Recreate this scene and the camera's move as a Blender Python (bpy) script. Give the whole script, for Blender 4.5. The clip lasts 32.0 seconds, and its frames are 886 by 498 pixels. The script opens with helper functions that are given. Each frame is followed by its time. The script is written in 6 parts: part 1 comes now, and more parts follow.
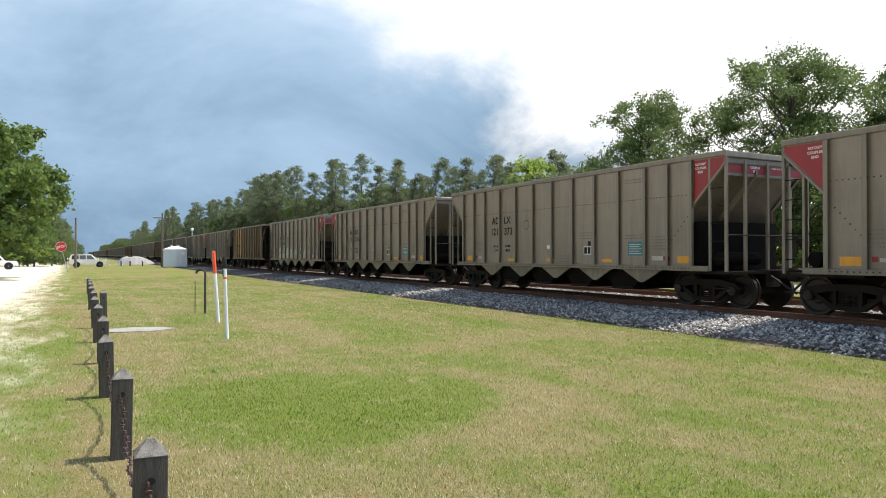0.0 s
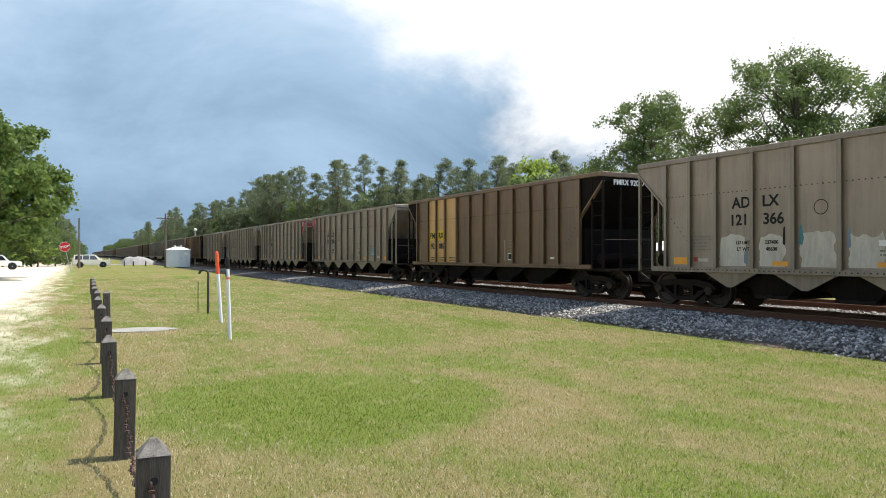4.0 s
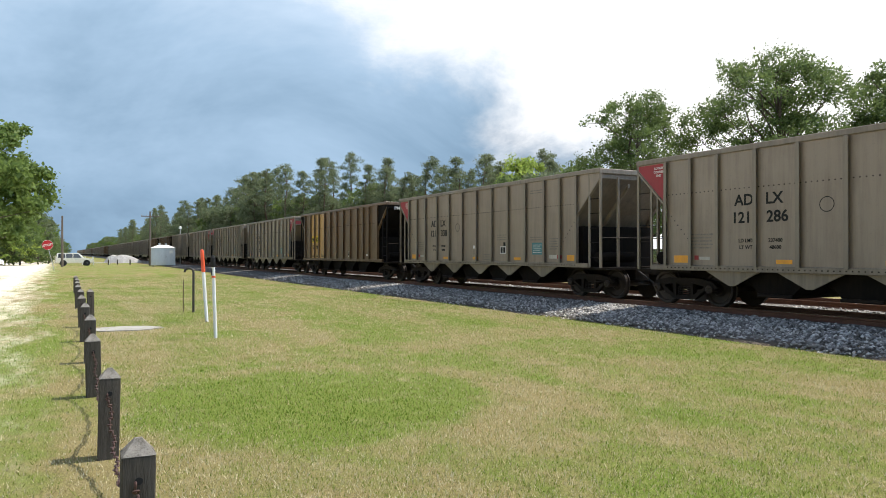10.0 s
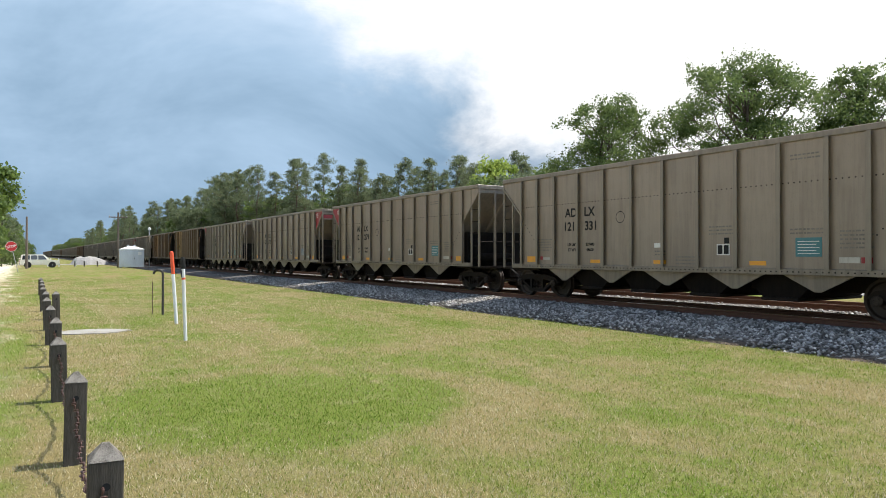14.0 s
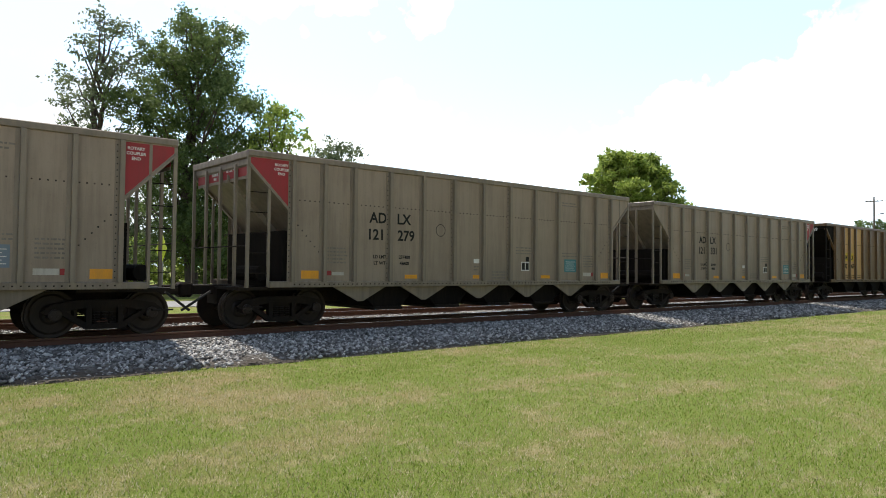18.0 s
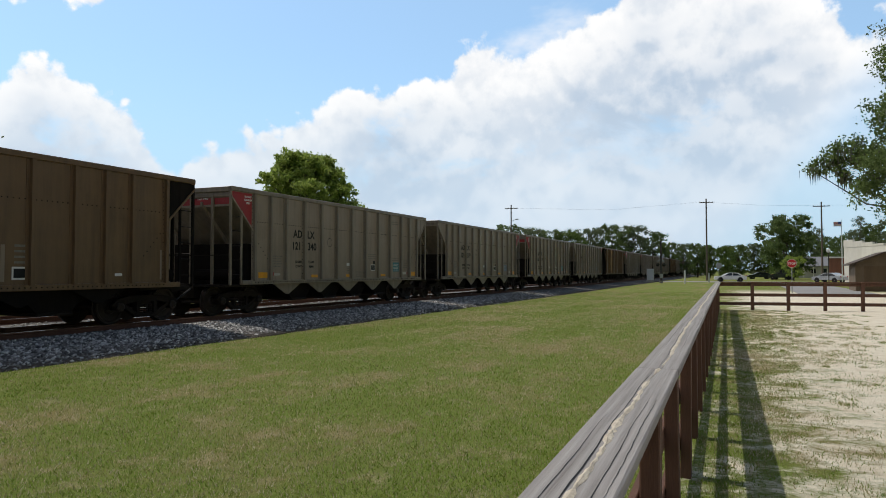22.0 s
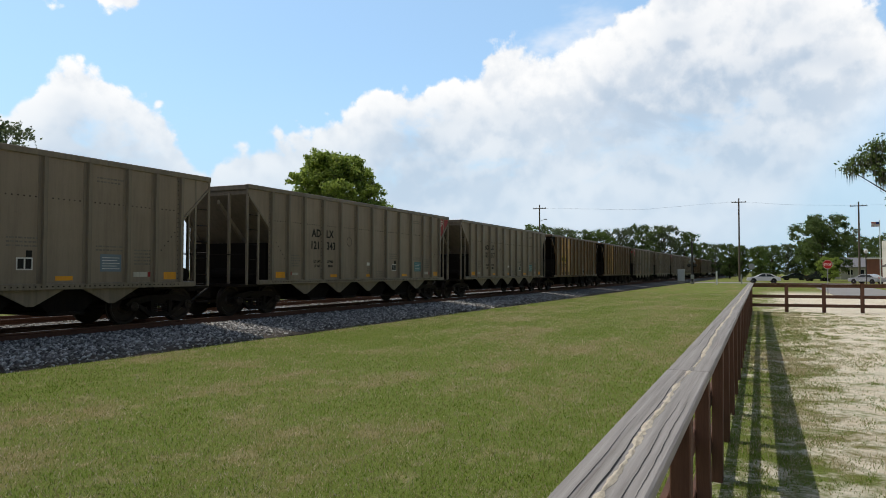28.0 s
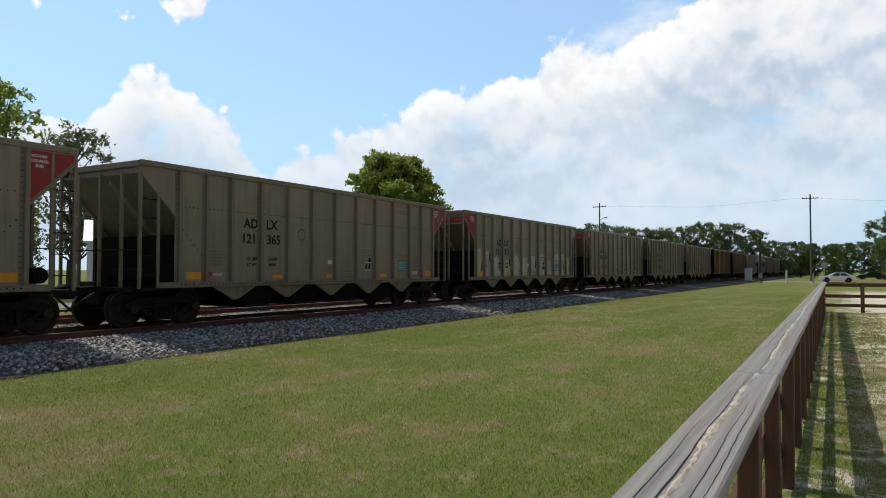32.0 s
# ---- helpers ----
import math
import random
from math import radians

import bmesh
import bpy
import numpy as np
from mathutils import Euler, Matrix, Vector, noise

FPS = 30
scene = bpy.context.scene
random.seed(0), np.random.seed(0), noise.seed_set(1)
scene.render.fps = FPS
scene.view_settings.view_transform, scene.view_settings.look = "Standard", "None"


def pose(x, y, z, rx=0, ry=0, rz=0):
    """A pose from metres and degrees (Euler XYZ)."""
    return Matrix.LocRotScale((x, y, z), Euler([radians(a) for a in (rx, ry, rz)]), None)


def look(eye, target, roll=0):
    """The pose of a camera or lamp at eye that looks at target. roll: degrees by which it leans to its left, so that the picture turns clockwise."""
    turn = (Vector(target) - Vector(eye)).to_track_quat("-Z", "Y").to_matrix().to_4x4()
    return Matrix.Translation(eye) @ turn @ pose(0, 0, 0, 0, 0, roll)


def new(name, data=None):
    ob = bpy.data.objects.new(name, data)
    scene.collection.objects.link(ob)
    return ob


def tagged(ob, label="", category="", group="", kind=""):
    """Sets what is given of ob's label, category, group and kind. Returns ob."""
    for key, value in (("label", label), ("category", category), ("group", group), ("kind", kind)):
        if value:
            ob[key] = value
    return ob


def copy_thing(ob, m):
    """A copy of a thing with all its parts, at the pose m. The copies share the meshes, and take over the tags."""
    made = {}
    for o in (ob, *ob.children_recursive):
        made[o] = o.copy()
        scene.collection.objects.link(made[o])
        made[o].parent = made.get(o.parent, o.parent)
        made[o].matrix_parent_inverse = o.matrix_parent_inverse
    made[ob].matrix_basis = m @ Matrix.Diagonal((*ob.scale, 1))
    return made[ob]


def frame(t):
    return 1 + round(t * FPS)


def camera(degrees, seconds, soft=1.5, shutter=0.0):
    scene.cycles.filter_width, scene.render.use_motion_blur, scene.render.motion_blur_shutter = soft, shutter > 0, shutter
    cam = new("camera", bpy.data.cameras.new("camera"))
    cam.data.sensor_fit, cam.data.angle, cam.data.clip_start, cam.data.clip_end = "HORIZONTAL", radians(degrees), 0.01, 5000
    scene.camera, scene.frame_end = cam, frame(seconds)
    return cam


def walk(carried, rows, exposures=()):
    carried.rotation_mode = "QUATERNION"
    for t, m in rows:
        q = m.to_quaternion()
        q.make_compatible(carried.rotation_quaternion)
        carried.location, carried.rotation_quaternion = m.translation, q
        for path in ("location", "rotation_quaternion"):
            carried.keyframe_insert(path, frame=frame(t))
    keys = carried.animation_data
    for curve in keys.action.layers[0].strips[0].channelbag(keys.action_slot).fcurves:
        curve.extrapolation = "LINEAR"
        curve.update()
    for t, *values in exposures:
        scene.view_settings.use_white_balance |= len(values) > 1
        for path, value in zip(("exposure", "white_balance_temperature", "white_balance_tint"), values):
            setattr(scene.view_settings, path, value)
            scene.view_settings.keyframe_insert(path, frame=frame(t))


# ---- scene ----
# Plan: the track runs along x at y = 15.9, the camera stands at the origin 1.8 m over the lawn.
EYE = (0.0, 0.0, 1.8)
cam = camera(65.2, 32.0, soft=0.9)
TURNS = [
    (0, 62.01, 0.43, 0.06), (0.5, 62.85, 0.48, 0.05), (1, 62.33, 0.52, 0.00), (1.5, 62.29, 0.49, 0.06),
    (2, 62.29, 0.48, 0.07), (2.5, 62.29, 0.49, 0.06), (3, 62.23, 0.45, 0.01), (3.5, 62.23, 0.49, -0.01),
    (5.5, 62.21, 0.42, -0.03), (6, 61.66, 0.40, -0.00), (6.5, 61.17, 0.36, 0.02), (7, 61.13, 0.36, 0.01),
    (7.5, 61.18, 0.40, 0.00), (8, 61.16, 0.38, 0.03), (8.5, 61.13, 0.36, 0.03), (9, 61.12, 0.36, 0.03),
    (9.5, 61.14, 0.34, -0.01), (10, 61.15, 0.34, -0.01), (10.5, 61.06, 0.33, 0.01), (11, 61.07, 0.37, 0.05),
    (11.5, 59.80, 0.41, 0.00), (12, 59.43, 0.43, 0.01), (12.5, 59.39, 0.47, -0.01), (13, 59.34, 0.47, -0.01),
    (13.5, 59.15, 0.46, 0.01), (15.5, 52.20, 0.43, -0.11), (16, 32.93, 0.58, -0.40), (16.5, 16.50, 0.66, -0.52),
    (17, -0.15, 0.89, -1.08), (17.5, -22.22, 1.39, -1.17), (18, -40.42, 1.68, -0.59), (18.5, -53.33, 1.83, -0.33),
    (19, -59.52, 1.87, -0.15), (19.5, -62.44, 1.85, -0.05), (20, -63.80, 1.82, -0.05), (20.5, -64.56, 1.80, -0.03),
    (21, -65.47, 1.79, -0.01), (21.5, -66.40, 1.77, 0.00), (22, -66.70, 1.77, 0.01), (22.5, -66.70, 1.77, -0.01),
    (23, -66.76, 1.78, -0.02), (23.5, -67.93, 1.79, -0.03), (24, -69.26, 1.79, -0.02), (24.5, -69.54, 1.84, 0.03),
    (26.5, -69.80, 1.73, 0.01), (27, -68.78, 1.74, 0.02), (27.5, -65.68, 1.76, -0.17), (28, -64.39, 1.77, -0.16),
    (28.5, -62.96, 1.77, -0.17), (29, -60.47, 1.78, -0.19), (29.5, -57.97, 1.81, -0.24), (30, -57.81, 1.79, -0.14),
    (30.5, -57.84, 1.79, -0.15), (31, -58.36, 1.77, -0.13), (31.5, -59.46, 1.73, -0.12), (32, -59.57, 1.72, -0.05)]
walk(cam, [(t, pose(*EYE, 90 + p, r, y)) for t, y, p, r in TURNS],
     exposures=[(0, 0.3), (13.5, 0.3), (17.9, 0.05), (19.0, -0.88), (20, -1.0), (32, -1.0)])

# ---- sky and sun ----
SUN_EL = 62.5
SUN_WAY = Vector((0.12, 0.99, 0)).normalized()


def wire(tree, kind, ins=()):
    node = tree.nodes.new(kind)
    if kind == "ShaderNodeMix":
        node.data_type = "RGBA"
    if kind == "ShaderNodeMapRange":
        node.interpolation_type = "SMOOTHSTEP"
    for key, value in (ins.items() if isinstance(ins, dict) else enumerate(ins)):
        if isinstance(value, bpy.types.NodeSocket):
            tree.links.new(value, node.inputs[key])
        elif value is not None:
            node.inputs[key].default_value = value
    return node


def math_node(tree, op, a, b=None, c=None, clamp=False):
    node = tree.nodes.new("ShaderNodeMath")
    node.operation, node.use_clamp = op, clamp
    for k, v in enumerate((a, b, c)):
        if isinstance(v, bpy.types.NodeSocket):
            tree.links.new(v, node.inputs[k])
        elif v is not None:
            node.inputs[k].default_value = v
    return node.outputs[0]


def times(tree, vec, scale):
    node = wire(tree, "ShaderNodeVectorMath", [vec])
    node.operation = "MULTIPLY"
    node.inputs[1].default_value = scale
    return node.outputs[0]


def ramp(tree, fac, stops, interp="LINEAR"):
    node = wire(tree, "ShaderNodeValToRGB", [fac])
    cr = node.color_ramp
    cr.interpolation = interp
    while len(cr.elements) < len(stops):
        cr.elements.new(0.5)
    for e, (p, col) in zip(cr.elements, stops):
        e.position = p
        e.color = (col, col, col, 1) if isinstance(col, (int, float)) else (*col, 1)
    return node.outputs[0]


def mix(tree, fac, a, b, blend="MIX"):
    node = wire(tree, "ShaderNodeMix")
    node.blend_type = blend
    for k, v in ((0, fac), (6, a), (7, b)):
        if isinstance(v, bpy.types.NodeSocket):
            tree.links.new(v, node.inputs[k])
        else:
            node.inputs[k].default_value = v if k == 0 else (*v, 1)
    return node.outputs[2]


def smooth(tree, value, lo, hi):
    node = wire(tree, "ShaderNodeMapRange", [value, lo, hi, 0.0, 1.0])
    return node.outputs[0]


def noise_tex(tree, vec, scale, detail=4, rough=0.55, distort=0.0):
    return wire(tree, "ShaderNodeTexNoise", {"Vector": vec, "Scale": scale, "Detail": detail, "Roughness": rough, "Distortion": distort}).outputs[0]


def build_sky():
    world = bpy.data.worlds.new("sky")
    scene.world = world
    world.use_nodes = True
    t = world.node_tree
    t.nodes.clear()
    d = wire(t, "ShaderNodeTexCoord").outputs["Generated"]
    sep = wire(t, "ShaderNodeSeparateXYZ", [d]).outputs
    az = math_node(t, "MULTIPLY", math_node(t, "ARCTAN2", sep[0], sep[1]), 57.2958)
    el = math_node(t, "MULTIPLY", math_node(t, "ARCSINE", sep[2]), 57.2958)
    air = wire(t, "ShaderNodeTexSky")
    air.sky_type, air.sun_disc, air.sun_elevation, air.sun_rotation = "NISHITA", False, radians(SUN_EL), math.atan2(SUN_WAY.x, SUN_WAY.y)
    air.air_density, air.dust_density, air.ozone_density = 1.0, 1.2, 1.5
    clear = air.outputs[0]
    dim = mix(t, 1.0, clear, (0.13, 0.118, 0.108), "MULTIPLY")
    clear = mix(t, 0.42, mix(t, 1.0, clear, (0.25, 0.335, 0.37), "MULTIPLY"), (0.92, 1.26, 1.62))
    flat = times(t, d, (1.0, 1.0, 1.7))
    n_big = noise_tex(t, flat, 2.2, 6, 0.6, 0.4)
    n_mid = noise_tex(t, flat, 6.0, 8, 0.62, 0.2)

    def billow(vec):
        """Cauliflower heads at three sizes, in degrees of height."""
        wob = times(t, wire(t, "ShaderNodeTexNoise", {"Vector": vec, "Scale": 7.0, "Detail": 5.0}).outputs["Color"], (0.11, 0.11, 0.11))
        w = times(t, wire(t, "ShaderNodeVectorMath", [vec, wob]).outputs[0], (1.0, 1.0, 1.25))
        total = math_node(t, "MULTIPLY", math_node(t, "SUBTRACT", noise_tex(t, vec, 5.0, 6, 0.6), 0.5), 9.0)
        for scale, high in ((8.0, 6.5), (19.0, 3.2), (44.0, 1.5)):
            c = wire(t, "ShaderNodeTexVoronoi", {"Vector": w, "Scale": scale})
            c.feature = "SMOOTH_F1"
            total = math_node(t, "ADD", total, math_node(t, "MULTIPLY", math_node(t, "SUBTRACT", 0.45, c.outputs["Distance"]), high))
        return math_node(t, "ADD", total, math_node(t, "MULTIPLY", math_node(t, "SUBTRACT", noise_tex(t, vec, 60.0, 5, 0.6), 0.5), 2.0))

    lump = billow(d)
    lump_up = billow(wire(t, "ShaderNodeVectorMath", [d, (-0.010, 0.0, 0.024)]).outputs[0])
    # cumulus bank over the far end of the street
    az01 = math_node(t, "DIVIDE", math_node(t, "ADD", az, 180.0), 360.0)
    bank = ramp(t, az01, [(0.0, 0.35), (0.572, 0.30), (0.589, 0.40), (0.600, 0.52), (0.607, 0.43), (0.616, 0.38), (0.628, 0.31), (0.638, 0.36), (0.651, 0.44), (0.672, 0.50),
                          (0.685, 0.58), (0.694, 0.66), (0.704, 0.57), (0.714, 0.57), (0.722, 0.65), (0.73, 0.72), (0.758, 0.75), (0.772, 0.53), (0.789, 0.33), (1.0, 0.35)])
    bank_el = math_node(t, "MULTIPLY", bank, 30.0)
    over = math_node(t, "SUBTRACT", math_node(t, "ADD", bank_el, lump), el)
    for az0, el0, wide, tall in ((27.0, 21.5, 11.0, 4.5), (66.5, 24.5, 4.5, 1.8), (42.0, 23.0, 4.0, 1.2)):
        off = math_node(t, "ADD", math_node(t, "POWER", math_node(t, "ABSOLUTE", math_node(t, "DIVIDE", math_node(t, "SUBTRACT", az, az0), wide)), 2.0),
                        math_node(t, "POWER", math_node(t, "ABSOLUTE", math_node(t, "DIVIDE", math_node(t, "SUBTRACT", el, el0), tall)), 2.0))
        islet = math_node(t, "ADD", math_node(t, "MULTIPLY", math_node(t, "SUBTRACT", 0.55, off), 2.2), math_node(t, "MULTIPLY", lump, 1.1))
        over = math_node(t, "MAXIMUM", over, islet)
    cum = smooth(t, over, -0.25, 0.75)
    opening = math_node(t, "MULTIPLY", smooth(t, noise_tex(t, times(t, d, (1.0, 1.0, 1.6)), 5.5, 7, 0.6, 0.3), 0.53, 0.66), smooth(t, over, 2.0, 5.0))
    cum = math_node(t, "MULTIPLY", cum, math_node(t, "SUBTRACT", 1.0, math_node(t, "MULTIPLY", opening, 0.6)))
    depth = smooth(t, over, 0.0, 8.0)
    relief = smooth(t, math_node(t, "SUBTRACT", lump_up, lump), -1.1, 1.7)
    body = smooth(t, noise_tex(t, flat, 4.0, 3, 0.5, 0.2), 0.36, 0.62)
    shade = math_node(t, "ADD", math_node(t, "MULTIPLY", depth, math_node(t, "ADD", math_node(t, "MULTIPLY", body, 0.50), 0.16)), math_node(t, "MULTIPLY", relief, 0.42), clamp=True)
    cloud = mix(t, shade, (1.88, 1.90, 1.92), (0.90, 1.11, 1.38))
    haze = smooth(t, el, 17.0, 2.0)
    cloud = mix(t, math_node(t, "MULTIPLY", haze, 0.72), cloud, (1.04, 1.33, 1.62))
    # the bank lifts clear of the haze towards its far end
    clear_of = smooth(t, math_node(t, "SUBTRACT", el, math_node(t, "MULTIPLY", smooth(t, az, 84.0, 102.0), 15.0)), -4.0, 3.0)
    cum = math_node(t, "MULTIPLY", cum, math_node(t, "ADD", math_node(t, "MULTIPLY", clear_of, 0.75), 0.25))
    wisp = smooth(t, n_big, 0.56, 0.70)
    blue = mix(t, math_node(t, "MULTIPLY", wisp, 0.8), clear, (1.6, 1.7, 1.85))
    blue = mix(t, math_node(t, "MULTIPLY", haze, 0.7), blue, (0.90, 1.30, 1.66))
    east = mix(t, cum, blue, cloud)
    # storm front at the other end of the line
    st = math_node(t, "ADD", math_node(t, "MULTIPLY", el, 0.02), math_node(t, "MULTIPLY", n_big, 1.0))
    storm = ramp(t, st, [(0.30, (0.155, 0.235, 0.345)), (0.48, (0.175, 0.275, 0.405)), (0.62, (0.275, 0.415, 0.575)), (0.80, (0.395, 0.555, 0.74)), (0.98, (0.56, 0.71, 0.89))])
    line = math_node(t, "ADD", math_node(t, "ADD", az, math_node(t, "MULTIPLY", el, 1.45)), math_node(t, "MULTIPLY", math_node(t, "SUBTRACT", n_mid, 0.5), 26.0))
    bright = smooth(t, line, -46.0, -31.0)
    west = mix(t, bright, storm, (1.08, 1.08, 1.09))
    side = smooth(t, math_node(t, "ADD", az, math_node(t, "MULTIPLY", math_node(t, "SUBTRACT", n_mid, 0.5), 40.0)), 2.0, 26.0)
    sky = mix(t, side, mix(t, 1.0, west, (0.89, 0.89, 0.89), "MULTIPLY"), mix(t, 1.0, east, (1.11, 1.09, 1.07), "MULTIPLY"))
    behind = smooth(t, math_node(t, "ABSOLUTE", az), 102.0, 122.0)
    # added ramp in the unseen sky lights car sides: bright south-west, dim south-east
    back_ramp = wire(t, "ShaderNodeMapRange", [sep[0], -0.9, 0.9, 2.3, 0.25])
    back_ramp.interpolation_type = "LINEAR"
    back = wire(t, "ShaderNodeVectorMath", [dim, back_ramp.outputs[0]])
    back.operation = "MULTIPLY"
    sky = mix(t, behind, sky, back.outputs[0])
    top = smooth(t, el, 32.0, 55.0)
    sky = mix(t, math_node(t, "MULTIPLY", top, 0.85), sky, mix(t, 1.0, dim, (1.3, 1.3, 1.3), "MULTIPLY"))
    bg = wire(t, "ShaderNodeBackground", [sky, 1.0])
    out = wire(t, "ShaderNodeOutputWorld")
    t.links.new(bg.outputs[0], out.inputs[0])
    sun = new("sun", bpy.data.lights.new("sun", "SUN"))
    sun.data.energy, sun.data.angle, sun.data.color = 4.8, radians(0.6), (1.0, 0.95, 0.87)
    ce = math.cos(radians(SUN_EL))
    to_sun = Vector((SUN_WAY.x * ce, SUN_WAY.y * ce, math.sin(radians(SUN_EL))))
    sun.matrix_world = look(to_sun * 50, (0, 0, 0))


build_sky()

# ---- materials ----


def material(name, build):
    m = bpy.data.materials.new(name)
    m.use_nodes = True
    t = m.node_tree
    t.nodes.clear()
    bsdf = wire(t, "ShaderNodeBsdfPrincipled")
    out = wire(t, "ShaderNodeOutputMaterial")
    t.links.new(bsdf.outputs[0], out.inputs[0])
    build(t, bsdf)
    return m


def put(t, bsdf, **kw):
    for k, v in kw.items():
        s = bsdf.inputs[{"color": "Base Color", "rough": "Roughness", "metal": "Metallic", "normal": "Normal", "spec": "Specular IOR Level",
                         "trans": "Transmission Weight", "alpha": "Alpha", "emit": "Emission Color", "power": "Emission Strength"}[k]]
        if isinstance(v, bpy.types.NodeSocket):
            t.links.new(v, s)
        else:
            s.default_value = (*v, 1) if isinstance(v, tuple) else v


def bump(t, height, strength=0.3, dist=0.02):
    return wire(t, "ShaderNodeBump", {"Strength": strength, "Distance": dist, "Height": height}).outputs[0]


def obj_vec(t, scale=(1, 1, 1)):
    v = wire(t, "ShaderNodeTexCoord").outputs["Object"]
    return times(t, v, scale)


def world_vec(t, scale=(1, 1, 1)):
    v = wire(t, "ShaderNodeNewGeometry").outputs["Position"]
    return times(t, v, scale)


def rand(t):
    return wire(t, "ShaderNodeObjectInfo").outputs["Random"]


def island(t):
    return wire(t, "ShaderNodeNewGeometry").outputs["Random Per Island"]


def worn(name, base, dirt, rough=0.6, metal=0.0, scale=3.0, amount=0.5, streak=(1, 1, 0.25), relief=0.15, vary=0.0, spec=0.4):
    """Paint, metal or timber with stains at two scales."""
    def build(t, b):
        v = obj_vec(t, streak)
        big = noise_tex(t, v, scale * 0.6, 4, 0.6)
        fine = noise_tex(t, v, scale * 7, 5, 0.65)
        f = math_node(t, "ADD", math_node(t, "MULTIPLY", big, 0.65), math_node(t, "MULTIPLY", fine, 0.45))
        c = mix(t, math_node(t, "MULTIPLY", smooth(t, f, 0.42, 0.72), amount), base, dirt)
        if vary:
            c = mix(t, math_node(t, "MULTIPLY", rand(t), vary), c, tuple(x * 0.55 for x in base))
        put(t, b, color=c, rough=math_node(t, "ADD", rough - 0.1, math_node(t, "MULTIPLY", fine, 0.2)), metal=metal, spec=spec,
            normal=bump(t, fine, relief, 0.01))
    return material(name, build)


def ground_mat():
    def build(t, b):
        v = world_vec(t)
        sep = wire(t, "ShaderNodeSeparateXYZ", [v]).outputs
        n1 = noise_tex(t, v, 0.35, 4, 0.6, 0.3)
        n2 = noise_tex(t, v, 2.2, 5, 0.65)
        n3 = noise_tex(t, v, 34.0, 5, 0.75)
        n5 = noise_tex(t, v, 70.0, 3, 0.7)
        lush = (0.165, 0.225, 0.034)
        dry = (0.285, 0.23, 0.10)
        pale = (0.43, 0.38, 0.20)
        f = math_node(t, "ADD", math_node(t, "MULTIPLY", n1, 0.7), math_node(t, "MULTIPLY", n2, 0.35))
        east = smooth(t, sep[0], -6.0, 10.0)
        band = noise_tex(t, world_vec(t, (0.10, 0.75, 1)), 1.0, 4, 0.6, 0.4)
        f = math_node(t, "ADD", f, math_node(t, "MULTIPLY", math_node(t, "SUBTRACT", band, 0.5), 0.50))
        f = math_node(t, "SUBTRACT", f, math_node(t, "MULTIPLY", east, 0.075))
        ring = math_node(t, "ADD", math_node(t, "POWER", math_node(t, "DIVIDE", math_node(t, "ADD", sep[0], 8.3), 2.2), 2.0),
                         math_node(t, "POWER", math_node(t, "DIVIDE", math_node(t, "SUBTRACT", sep[1], 2.7), 2.4), 2.0))
        f = math_node(t, "SUBTRACT", f, math_node(t, "MULTIPLY", smooth(t, ring, 1.2, 0.4), 0.20))
        g = mix(t, smooth(t, f, 0.40, 0.64), lush, dry)
        g = mix(t, math_node(t, "MULTIPLY", smooth(t, n2, 0.52, 0.75), 0.55), g, pale)
        g = mix(t, math_node(t, "MULTIPLY", smooth(t, n3, 0.44, 0.68), 0.72), g, (0.085, 0.08, 0.03))
        g = mix(t, math_node(t, "MULTIPLY", smooth(t, n5, 0.52, 0.70), 0.40), g, (0.48, 0.43, 0.25))
        g = mix(t, 1.0, g, mix(t, east, (0.88, 0.88, 0.88), (1.02, 0.99, 1.03)), "MULTIPLY")
        sand = mix(t, smooth(t, n2, 0.35, 0.7), (0.82, 0.75, 0.60), (0.70, 0.61, 0.46))
        sand = mix(t, math_node(t, "MULTIPLY", smooth(t, n3, 0.5, 0.8), 0.2), sand, (0.34, 0.26, 0.17))
        strip = noise_tex(t, world_vec(t, (0.45, 1.2, 1)), 1.0, 7, 0.72)
        tuft = noise_tex(t, world_vec(t, (1.0, 0.8, 1)), 1.5, 9, 0.78, 0.3)
        lot = smooth(t, sep[0], -3.0, 3.0)
        away = math_node(t, "SUBTRACT", math_node(t, "ADD", 0.45, math_node(t, "MULTIPLY", sep[0], 0.019)), sep[1])
        limit = math_node(t, "ADD", 0.38, math_node(t, "MULTIPLY", math_node(t, "MINIMUM", away, 3.6), 0.084))
        bare = math_node(t, "MULTIPLY", smooth(t, math_node(t, "SUBTRACT", tuft, limit), 0.10, -0.07), smooth(t, away, -0.3, 0.1))
        bare = math_node(t, "MULTIPLY", bare, smooth(t, sep[0], 74.0, 58.0))
        edge = math_node(t, "ADD", sep[1], math_node(t, "MULTIPLY", math_node(t, "SUBTRACT", strip, 0.5), 6.0))
        road = smooth(t, edge, -0.3, -3.0)
        m = math_node(t, "ADD", math_node(t, "MULTIPLY", lot, bare), math_node(t, "MULTIPLY", math_node(t, "SUBTRACT", 1.0, lot), road))
        c = mix(t, m, g, sand)
        put(t, b, color=c, rough=0.95, spec=0.1, normal=bump(t, math_node(t, "ADD", n3, math_node(t, "MULTIPLY", n2, 0.6)), 0.7, 0.05))
    return material("ground", build)


